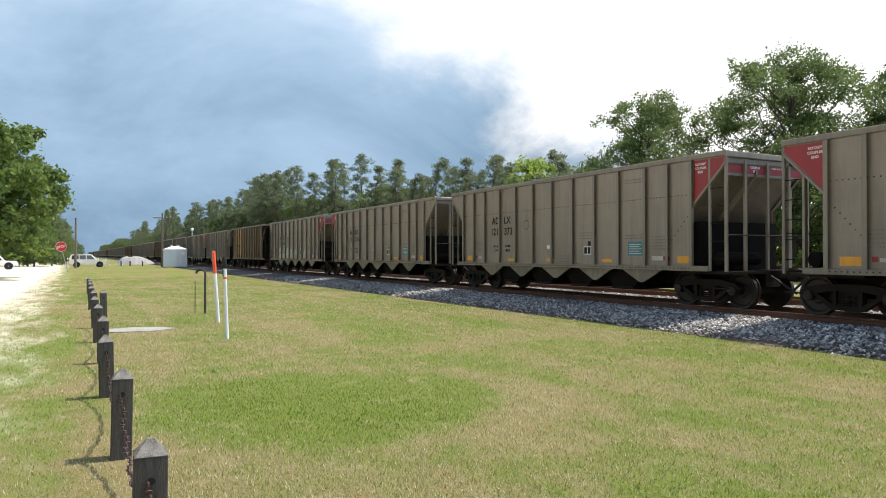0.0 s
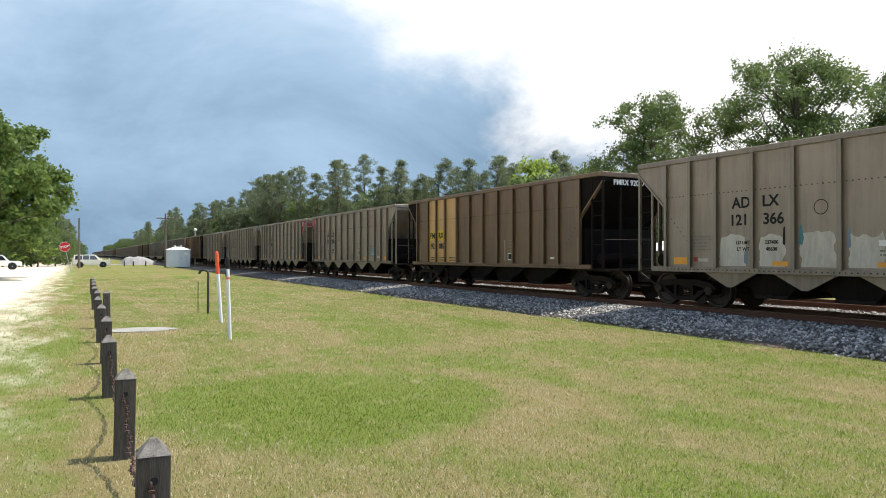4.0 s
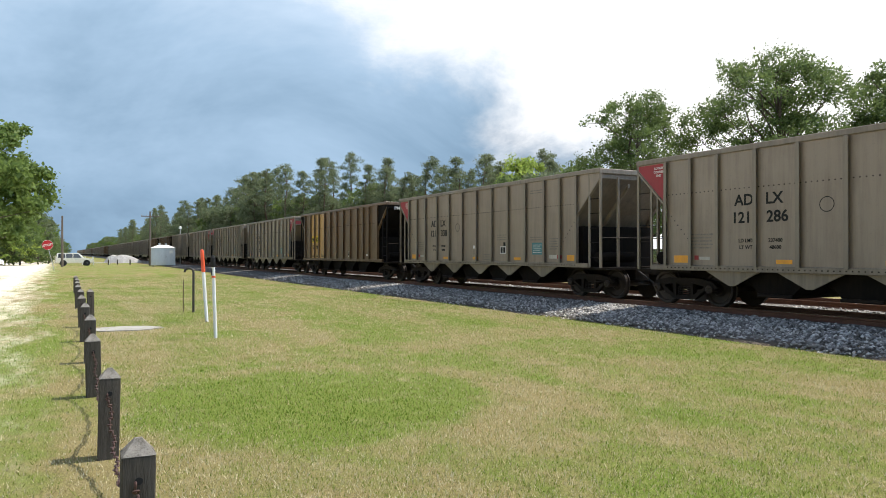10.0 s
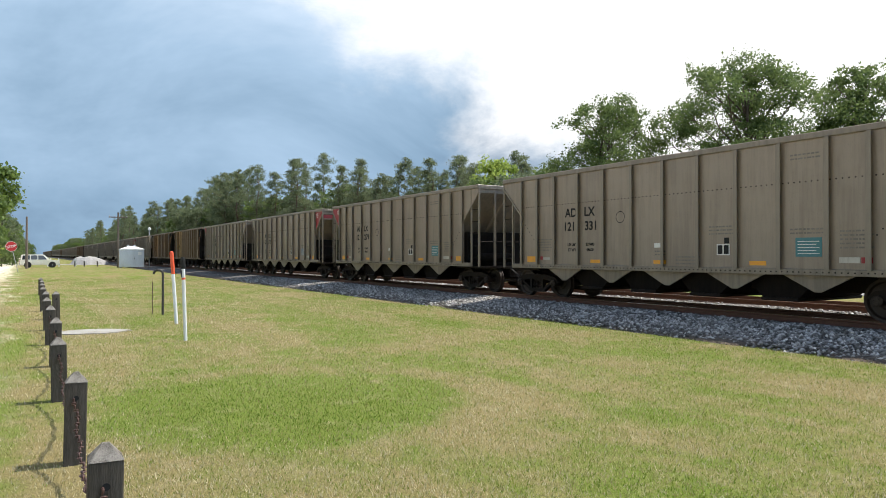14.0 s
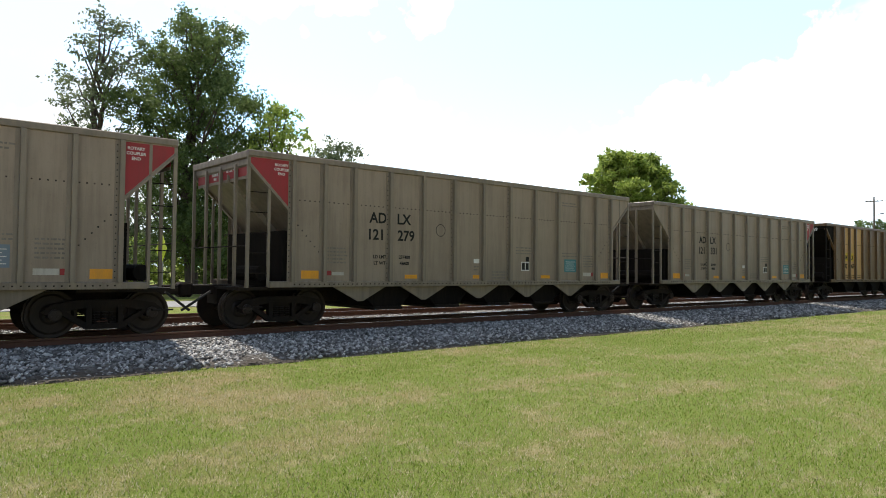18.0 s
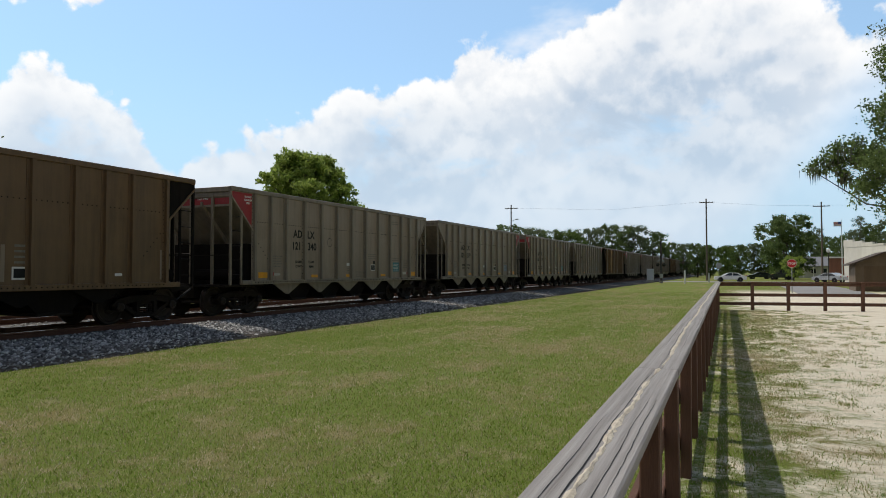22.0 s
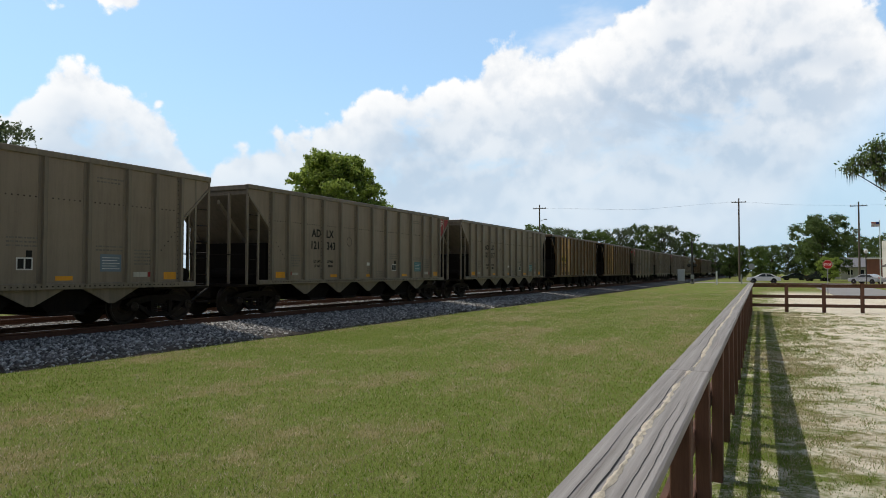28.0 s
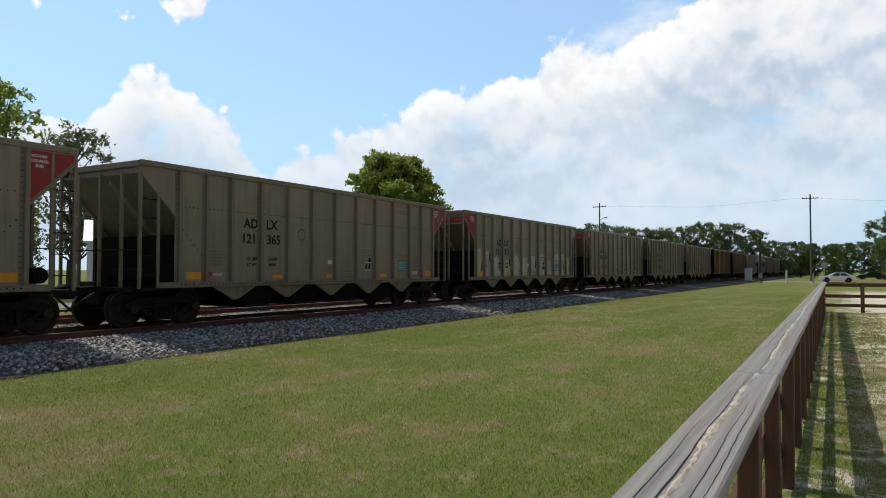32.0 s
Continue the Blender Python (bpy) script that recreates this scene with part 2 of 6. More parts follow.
def blade_mat():
    def build(t, b):
        r = island(t)
        v = world_vec(t)
        n1 = noise_tex(t, v, 0.35, 4, 0.6, 0.3)
        n2 = noise_tex(t, v, 2.2, 5, 0.65)
        sep = wire(t, "ShaderNodeSeparateXYZ", [v]).outputs
        f = math_node(t, "ADD", math_node(t, "MULTIPLY", n1, 0.7), math_node(t, "MULTIPLY", n2, 0.35))
        east = smooth(t, sep[0], -6.0, 10.0)
        band = noise_tex(t, world_vec(t, (0.10, 0.75, 1)), 1.0, 4, 0.6, 0.4)
        f = math_node(t, "ADD", f, math_node(t, "MULTIPLY", math_node(t, "SUBTRACT", band, 0.5), 0.50))
        f = math_node(t, "SUBTRACT", f, math_node(t, "MULTIPLY", east, 0.075))
        ring = math_node(t, "ADD", math_node(t, "POWER", math_node(t, "DIVIDE", math_node(t, "ADD", sep[0], 8.3), 2.2), 2.0),
                         math_node(t, "POWER", math_node(t, "DIVIDE", math_node(t, "SUBTRACT", sep[1], 2.7), 2.4), 2.0))
        f = math_node(t, "SUBTRACT", f, math_node(t, "MULTIPLY", smooth(t, ring, 1.2, 0.4), 0.20))
        f = math_node(t, "ADD", f, math_node(t, "MULTIPLY", math_node(t, "SUBTRACT", r, 0.42), 0.60))
        c = ramp(t, f, [(0.10, (0.115, 0.20, 0.016)), (0.26, (0.165, 0.265, 0.024)), (0.40, (0.225, 0.29, 0.045)), (0.54, (0.36, 0.32, 0.13)), (0.76, (0.76, 0.68, 0.45))])
        c = mix(t, 1.0, c, mix(t, east, (0.86, 0.86, 0.86), (0.99, 0.96, 1.0)), "MULTIPLY")
        put(t, b, color=c, rough=0.7, spec=0.25)
        tr = wire(t, "ShaderNodeBsdfTranslucent", [c])
        mx = wire(t, "ShaderNodeMixShader", [0.45, b.outputs[0], tr.outputs[0]])
        t.links.new(mx.outputs[0], [n for n in t.nodes if n.type == "OUTPUT_MATERIAL"][0].inputs[0])
    return material("grass_blade", build)


def gravel_mat():
    def build(t, b):
        r = island(t)
        v = world_vec(t)
        n = noise_tex(t, v, 30, 4, 0.6)
        c = ramp(t, r, [(0.0, (0.085, 0.078, 0.07)), (0.35, (0.24, 0.23, 0.21)), (0.7, (0.46, 0.44, 0.41)), (1.0, (0.82, 0.79, 0.73))])
        c = mix(t, math_node(t, "MULTIPLY", n, 0.3), c, (0.16, 0.13, 0.11))
        put(t, b, color=c, rough=0.85, spec=0.25)
    return material("ballast_stone", build)


def ballast_mat():
    def build(t, b):
        v = world_vec(t)
        vo = wire(t, "ShaderNodeTexVoronoi", {"Vector": v, "Scale": 17.0})
        n = noise_tex(t, v, 1.2, 4)
        c = mix(t, wire(t, "ShaderNodeSeparateColor", [vo.outputs["Color"]]).outputs[0], (0.055, 0.05, 0.045), (0.27, 0.255, 0.235))
        c = mix(t, math_node(t, "MULTIPLY", smooth(t, n, 0.45, 0.8), 0.5), c, (0.14, 0.11, 0.09))
        y = wire(t, "ShaderNodeSeparateXYZ", [v]).outputs[1]
        soil = smooth(t, math_node(t, "ADD", y, math_node(t, "MULTIPLY", n, 0.9)), 13.35, 12.6)
        c = mix(t, math_node(t, "MULTIPLY", soil, 0.85), c, (0.10, 0.08, 0.06))
        put(t, b, color=c, rough=0.9, spec=0.2, normal=bump(t, vo.outputs["Distance"], 1.0, 0.04))
    return material("ballast", build)


def leaf_mat(name, dark, light, yellow):
    def build(t, b):
        r = island(t)
        n = noise_tex(t, obj_vec(t), 0.6, 3)
        f = math_node(t, "ADD", math_node(t, "MULTIPLY", r, 0.6), math_node(t, "MULTIPLY", n, 0.5))
        c = ramp(t, f, [(0.15, dark), (0.6, light), (0.95, yellow)])
        put(t, b, color=c, rough=0.55, spec=0.3)
        tr = wire(t, "ShaderNodeBsdfTranslucent", [mix(t, 0.5, c, yellow)])
        mx = wire(t, "ShaderNodeMixShader", [0.48, b.outputs[0], tr.outputs[0]])
        t.links.new(mx.outputs[0], [n for n in t.nodes if n.type == "OUTPUT_MATERIAL"][0].inputs[0])
    return material(name, build)


def cap_mat():
    def build(t, b):
        v = obj_vec(t, (0.35, 16, 6))
        g = noise_tex(t, v, 2.2, 8, 0.72, 0.12)
        n = noise_tex(t, obj_vec(t, (0.5, 3, 1)), 1.3, 4)
        hair = noise_tex(t, obj_vec(t, (0.6, 60, 12)), 2.0, 5, 0.7)
        c = ramp(t, g, [(0.26, (0.17, 0.15, 0.13)), (0.40, (0.27, 0.25, 0.23)), (0.6, (0.36, 0.335, 0.31)), (0.8, (0.46, 0.43, 0.39))])
        c = mix(t, math_node(t, "MULTIPLY", smooth(t, hair, 0.52, 0.70), 0.35), c, (0.18, 0.16, 0.14))
        c = mix(t, math_node(t, "MULTIPLY", smooth(t, n, 0.55, 0.8), 0.3), c, (0.30, 0.23, 0.165))
        put(t, b, color=c, rough=0.85, spec=0.2, normal=bump(t, g, 0.6, 0.01))
    return material("weathered_cap", build)


def glass_mat():
    def build(t, b):
        put(t, b, color=(0.02, 0.025, 0.03), rough=0.06, spec=0.8)
    return material("dark_glass", build)


def paint_panel(name, base, dirt, streaks, vary):
    """Coal-dusted car paint: dust streaks run down, each panel a little different."""
    def build(t, b):
        v = obj_vec(t)
        run = noise_tex(t, obj_vec(t, (1.6, 1.6, 0.12)), 4.5, 5, 0.65)
        big = noise_tex(t, v, 0.8, 4, 0.6)
        fine = noise_tex(t, v, 22.0, 4, 0.7)
        f = math_node(t, "ADD", math_node(t, "MULTIPLY", run, 0.55), math_node(t, "MULTIPLY", big, 0.45))
        c = mix(t, math_node(t, "MULTIPLY", smooth(t, f, 0.40, 0.66), streaks), base, dirt)
        c = mix(t, math_node(t, "MULTIPLY", smooth(t, fine, 0.55, 0.75), 0.18), c, (0.06, 0.045, 0.035))
        c = mix(t, math_node(t, "MULTIPLY", rand(t), vary), c, dirt)
        put(t, b, color=c, rough=math_node(t, "ADD", 0.34, math_node(t, "MULTIPLY", f, 0.18)), spec=0.5, normal=bump(t, math_node(t, "ADD", big, math_node(t, "MULTIPLY", fine, 0.1)), 0.12, 0.05))
    return material(name, build)


M = {
    "ground": ground_mat(), "blade": blade_mat(), "stone": gravel_mat(), "ballast": ballast_mat(), "cap": cap_mat(), "glass": glass_mat(),
    "tan": paint_panel("tan_car_paint", (0.325, 0.252, 0.186), (0.175, 0.13, 0.094), 0.55, 0.25),
    "coaldust": paint_panel("coal_dusted_slope_paint", (0.225, 0.178, 0.13), (0.10, 0.078, 0.058), 0.6, 0.25),
    "tan_post": paint_panel("tan_post_paint", (0.265, 0.212, 0.154), (0.115, 0.088, 0.064), 0.6, 0.2),
    "brown": paint_panel("brown_car_paint", (0.185, 0.105, 0.048), (0.085, 0.052, 0.029), 0.7, 0.25),
    "ochre": paint_panel("ochre_car_paint", (0.62, 0.365, 0.135), (0.42, 0.24, 0.09), 0.45, 0.15),
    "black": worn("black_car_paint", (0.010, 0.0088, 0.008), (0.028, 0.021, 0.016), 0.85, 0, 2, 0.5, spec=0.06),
    "red": worn("faded_red_paint", (0.36, 0.030, 0.036), (0.20, 0.045, 0.04), 0.55, 0, 2, 0.5),
    "yellow": worn("yellow_stencil_patch", (0.72, 0.50, 0.03), (0.5, 0.33, 0.06), 0.6, 0, 6, 0.4),
    "signlime": worn("lime_sign_sheeting", (0.62, 0.72, 0.05), (0.45, 0.5, 0.1), 0.5, 0, 4, 0.3),
    "orange": worn("orange_reflector", (0.85, 0.36, 0.02), (0.55, 0.26, 0.05), 0.4, 0, 8, 0.5),
    "truck": worn("oily_cast_steel", (0.014, 0.011, 0.009), (0.036, 0.024, 0.016), 0.7, 0.1, 4, 0.6, spec=0.15),
    "wheel": worn("worn_wheel_steel", (0.03, 0.024, 0.02), (0.066, 0.045, 0.032), 0.5, 0.3, 5, 0.5, spec=0.25),
    "tread": worn("polished_tread_steel", (0.55, 0.55, 0.55), (0.35, 0.32, 0.3), 0.2, 1.0, 5, 0.4),
    "rail": worn("rusty_rail_steel", (0.16, 0.075, 0.045), (0.10, 0.05, 0.035), 0.75, 0.2, 4, 0.6),
    "tie": worn("creosoted_timber", (0.055, 0.042, 0.033), (0.12, 0.095, 0.075), 0.85, 0, 3, 0.6, (1, 0.3, 1), 0.5, 0.4),
    "white": worn("white_stencil", (0.78, 0.76, 0.72), (0.5, 0.46, 0.4), 0.6, 0, 9, 0.5),
    "ink": worn("black_stencil", (0.018, 0.018, 0.018), (0.06, 0.054, 0.048), 0.7, 0, 9, 0.35, spec=0.15),
    "faint": worn("faded_stencil", (0.16, 0.14, 0.115), (0.30, 0.26, 0.21), 0.6, 0, 9, 0.6),
    "dustywhite": worn("dusty_white_paint", (0.58, 0.54, 0.465), (0.36, 0.32, 0.26), 0.7, 0, 2, 0.8),
    "purple": worn("faded_purple_paint", (0.20, 0.12, 0.24), (0.2, 0.16, 0.2), 0.7),
    "teal": worn("teal_placard", (0.06, 0.20, 0.22), (0.12, 0.25, 0.25), 0.5, 0, 9, 0.4),
    "blueplate": worn("blue_grey_placard", (0.17, 0.22, 0.27), (0.25, 0.26, 0.27), 0.5, 0, 9, 0.4),
    "post": worn("weathered_grey_post", (0.115, 0.10, 0.082), (0.04, 0.034, 0.028), 0.9, 0, 5, 0.9, (7, 7, 0.5), 0.9, 0.3, 0.15),
    "posttop": worn("lichen_post_top", (0.27, 0.25, 0.22), (0.06, 0.052, 0.042), 0.9, 0, 22, 1.0, (1, 1, 1), 0.8, 0, 0.15),
    "fence": worn("brown_stained_timber", (0.145, 0.068, 0.040), (0.075, 0.035, 0.022), 0.75, 0, 4, 0.7, (5, 5, 0.4), 0.4, 0.3),
    "chain": worn("rusty_chain", (0.105, 0.055, 0.046), (0.045, 0.03, 0.028), 0.6, 0.3, 30, 0.7),
    "hole": worn("bored_hole", (0.01, 0.01, 0.01), (0.02, 0.02, 0.02), 0.9),
    "raw": worn("splintered_raw_wood", (0.74, 0.66, 0.52), (0.36, 0.29, 0.20), 0.9, 0, 30, 0.7, (1, 1, 1), 0.7),
    "whitepipe": worn("white_marker_plastic", (0.78, 0.78, 0.76), (0.5, 0.48, 0.42), 0.5, 0, 3, 0.4),
    "redcap": worn("red_orange_marker", (0.78, 0.10, 0.035), (0.55, 0.1, 0.05), 0.5, 0, 3, 0.4),
    "darkpipe": worn("dark_iron_pipe", (0.06, 0.058, 0.055), (0.12, 0.09, 0.07), 0.6, 0.5, 5, 0.5),
    "concrete": worn("stained_concrete", (0.36, 0.345, 0.31), (0.19, 0.175, 0.145), 0.9, 0, 3, 0.6, (1, 1, 1), 0.4),
    "alu": worn("dull_aluminium", (0.62, 0.64, 0.66), (0.45, 0.46, 0.47), 0.45, 0.4, 2, 0.5),
    "galv": worn("galvanised_steel", (0.42, 0.43, 0.44), (0.28, 0.27, 0.26), 0.5, 0.6, 3, 0.5),
    "poleWood": worn("weathered_pole_timber", (0.17, 0.135, 0.105), (0.09, 0.07, 0.055), 0.9, 0, 2, 0.7, (5, 5, 0.3), 0.4),
    "bark": worn("rough_bark", (0.12, 0.095, 0.075), (0.055, 0.045, 0.036), 0.95, 0, 4, 0.8, (3, 3, 0.7), 0.9),
    "pinebark": worn("pine_bark", (0.17, 0.115, 0.085), (0.08, 0.055, 0.042), 0.95, 0, 4, 0.8, (3, 3, 0.7), 0.9),
    "leaf": leaf_mat("oak_leaf", (0.045, 0.072, 0.022), (0.105, 0.16, 0.05), (0.23, 0.30, 0.10)),
    "leaf2": leaf_mat("fresh_green_leaf", (0.12, 0.18, 0.032), (0.27, 0.37, 0.07), (0.48, 0.56, 0.14)),
    "leaf4": leaf_mat("mid_green_leaf", (0.055, 0.095, 0.022), (0.12, 0.185, 0.045), (0.23, 0.31, 0.085)),
    "heap": worn("crushed_stone", (0.36, 0.35, 0.33), (0.20, 0.19, 0.18), 0.9, 0, 6, 0.7, (1, 1, 1), 0.8),
    "leaf3": leaf_mat("grey_green_leaf", (0.075, 0.10, 0.048), (0.14, 0.18, 0.09), (0.23, 0.27, 0.15)),
    "needle": leaf_mat("pine_needle", (0.07, 0.10, 0.052), (0.135, 0.175, 0.088), (0.25, 0.28, 0.15)),
    "moss": leaf_mat("hanging_moss", (0.10, 0.105, 0.085), (0.17, 0.175, 0.14), (0.24, 0.24, 0.19)),
    "carwhite": worn("white_car_enamel", (0.80, 0.80, 0.78), (0.6, 0.58, 0.55), 0.25, 0, 1, 0.3, (1, 1, 1), 0.02),
    "carcream": worn("cream_car_enamel", (0.78, 0.73, 0.62), (0.6, 0.55, 0.45), 0.25, 0.2, 1, 0.3, (1, 1, 1), 0.02),
    "cargreen": worn("dark_green_enamel", (0.04, 0.055, 0.05), (0.06, 0.065, 0.06), 0.25, 0.2, 1, 0.3, (1, 1, 1), 0.02),
    "carsilver": worn("silver_car_enamel", (0.55, 0.57, 0.60), (0.42, 0.43, 0.45), 0.25, 0.4, 1, 0.3, (1, 1, 1), 0.02),
    "tyre": worn("tyre_rubber", (0.025, 0.025, 0.025), (0.06, 0.055, 0.05), 0.8, 0, 6, 0.5),
    "rim": worn("wheel_rim_alloy", (0.5, 0.5, 0.5), (0.3, 0.3, 0.3), 0.35, 0.8, 6, 0.4),
    "lamp": worn("headlamp_plastic", (0.75, 0.75, 0.72), (0.6, 0.6, 0.6), 0.15),
    "taillamp": worn("red_lamp_plastic", (0.5, 0.02, 0.02), (0.3, 0.02, 0.02), 0.2),
    "asphalt": worn("pale_asphalt", (0.30, 0.29, 0.275), (0.20, 0.195, 0.185), 0.9, 0, 1, 0.5, (1, 1, 1), 0.3),
    "stopred": worn("stop_sign_red", (0.55, 0.025, 0.03), (0.4, 0.03, 0.03), 0.4),
    "stucco": worn("cream_stucco", (0.72, 0.69, 0.60), (0.55, 0.51, 0.43), 0.85, 0, 1, 0.5),
    "shedwall": worn("tan_board_wall", (0.20, 0.145, 0.095), (0.13, 0.095, 0.065), 0.8, 0, 2, 0.6),
    "sheddoor": worn("dark_tan_door", (0.17, 0.115, 0.07), (0.11, 0.075, 0.05), 0.8, 0, 2, 0.6),
    "shingle": worn("brown_shingle", (0.115, 0.085, 0.065), (0.06, 0.05, 0.04), 0.9, 0, 5, 0.6),
    "greyroof": worn("grey_shingle", (0.22, 0.225, 0.24), (0.14, 0.14, 0.15), 0.9, 0, 5, 0.6),
    "housewall": worn("pale_siding", (0.50, 0.49, 0.44), (0.38, 0.36, 0.32), 0.8, 0, 2, 0.5),
    "brickred": worn("red_brick_wall", (0.26, 0.11, 0.075), (0.17, 0.08, 0.06), 0.9, 0, 3, 0.6),
    "flagred": worn("flag_cloth_red", (0.45, 0.05, 0.06), (0.3, 0.06, 0.06), 0.8),
    "flagblue": worn("flag_cloth_blue", (0.04, 0.06, 0.22), (0.06, 0.07, 0.16), 0.8),
    "cable": worn("black_cable", (0.02, 0.02, 0.02), (0.03, 0.03, 0.03), 0.7),
}

# ---- building helpers ----


SITE = pose(0, 0, 0, 0, 0, -0.45)  # the lot lies at a slight angle to the line


def on_site(at, kind):
    m = Matrix() if at is None else at if isinstance(at, Matrix) else Matrix.Translation(at)
    return m if kind in ("structure", "stuff") else SITE @ m


def link_mesh(name, bm, mat):
    me = bpy.data.meshes.new(name)
    bm.to_mesh(me)
    bm.free()
    me.materials.append(M[mat])
    return me


def part(name, bm, mat, parent, label="", at=None):
    """One mesh object under a thing or a part."""
    me = bm if isinstance(bm, bpy.types.Mesh) else link_mesh(name, bm, mat)
    ob = new(name, me)
    ob.parent = parent
    if at is not None:
        ob.matrix_basis = at if isinstance(at, Matrix) else Matrix.Translation(at)
    if label:
        tagged(ob, label)
    if name in ("rivets", "rivet_strip", "hanging_moss", "spring_nest"):
        tagged(ob, kind="stuff")
    return ob


def thing(name, label, category, at=None, group="", kind=""):
    ob = new(name)
    ob.empty_display_size = 0.2
    ob.matrix_basis = on_site(at, kind)
    return tagged(ob, label, category, group, kind)


def solid(name, bm, mat, label, category, at=None, group="", kind=""):
    ob = new(name, bm if isinstance(bm, bpy.types.Mesh) else link_mesh(name, bm, mat))
    ob.matrix_basis = on_site(at, kind)
    return tagged(ob, label, category, group, kind)


def box(lo, hi, bevel=0.0, bm=None):
    own = bm is None
    bm = bm or bmesh.new()
    c = [(a + b) / 2 for a, b in zip(lo, hi)]
    s = [max(b - a, 1e-4) for a, b in zip(lo, hi)]
    made = bmesh.ops.create_cube(bm, size=1, matrix=Matrix.Translation(c) @ Matrix.Diagonal((*s, 1)))
    if bevel and own:
        bmesh.ops.bevel(bm, geom=list(bm.edges), offset=bevel, segments=1, affect="EDGES")
    return bm


def rod(p, q, r, sides=8, r2=None, bm=None):
    bm = bm or bmesh.new()
    p, q = Vector(p), Vector(q)
    d = q - p
    m = Matrix.Translation((p + q) / 2) @ d.to_track_quat("Z", "Y").to_matrix().to_4x4()
    bmesh.ops.create_cone(bm, cap_ends=True, segments=sides, radius1=r, radius2=r if r2 is None else r2, depth=d.length, matrix=m)
    return bm


def plate(points, lo, hi, axis=1, bm=None):
    """A flat outline (two coordinates each) given thickness from lo to hi along an axis."""
    bm = bm or bmesh.new()

    def at(p, w):
        v = list(p)
        v.insert(axis, w)
        return v
    a = [bm.verts.new(at(p, lo)) for p in points]
    b = [bm.verts.new(at(p, hi)) for p in points]
    n = len(points)
    bm.faces.new(a)
    bm.faces.new(b[::-1])
    for i in range(n):
        bm.faces.new((a[i], b[i], b[(i + 1) % n], a[(i + 1) % n]))
    bmesh.ops.recalc_face_normals(bm, faces=list(bm.faces))
    return bm


def lathe(profile, axis="Z", sides=20, bm=None):
    """Profile of (radius, height) turned round an axis."""
    bm = bm or bmesh.new()
    rings = []
    for r, h in profile:
        ring = []
        for i in range(sides):
            a = 2 * math.pi * i / sides
            c, s = r * math.cos(a), r * math.sin(a)
            ring.append(bm.verts.new((c, s, h) if axis == "Z" else (c, h, s) if axis == "Y" else (h, c, s)))
        rings.append(ring)
    for u, w in zip(rings, rings[1:]):
        for i in range(sides):
            bm.faces.new((u[i], u[(i + 1) % sides], w[(i + 1) % sides], w[i]))
    bm.faces.new(rings[0])
    bm.faces.new(rings[-1])
    bmesh.ops.recalc_face_normals(bm, faces=list(bm.faces))
    return bm


WORDS = {}


def lettering(text, size, mat):
    """A mesh of raised letters, facing -y, centred on x, base at z = 0."""
    key = (text, size, mat)
    if key not in WORDS:
        cu = bpy.data.curves.new("lettering", "FONT")
        cu.body, cu.size, cu.align_x, cu.extrude, cu.resolution_u = text, size, "CENTER", 0.002, 3
        cu.offset = size * 0.022
        ob = bpy.data.objects.new("lettering", cu)
        me = bpy.data.meshes.new_from_object(ob)
        me.transform(Matrix.Rotation(radians(90), 4, "X"))
        me.materials.clear()
        me.materials.append(M[mat])
        WORDS[key] = me
        bpy.data.objects.remove(ob)
    return WORDS[key]


def raw_mesh(name, verts, faces, mat):
    """A mesh from many points and faces that all have the same number of corners."""
    v, f = np.asarray(verts, dtype=np.float32), np.asarray(faces, dtype=np.int32)
    k = f.shape[1]
    me = bpy.data.meshes.new(name)
    me.vertices.add(len(v))
    me.vertices.foreach_set("co", v.ravel())
    me.loops.add(f.size)
    me.loops.foreach_set("vertex_index", f.ravel())
    me.polygons.add(len(f))
    me.polygons.foreach_set("loop_start", np.arange(0, f.size, k, dtype=np.int32))
    me.update(calc_edges=True)
    me.materials.append(M[mat])
    return me


# ---- ground, ballast and tracks ----
YC, Z_RAIL = 15.9, 0.39
Y2 = 20.25


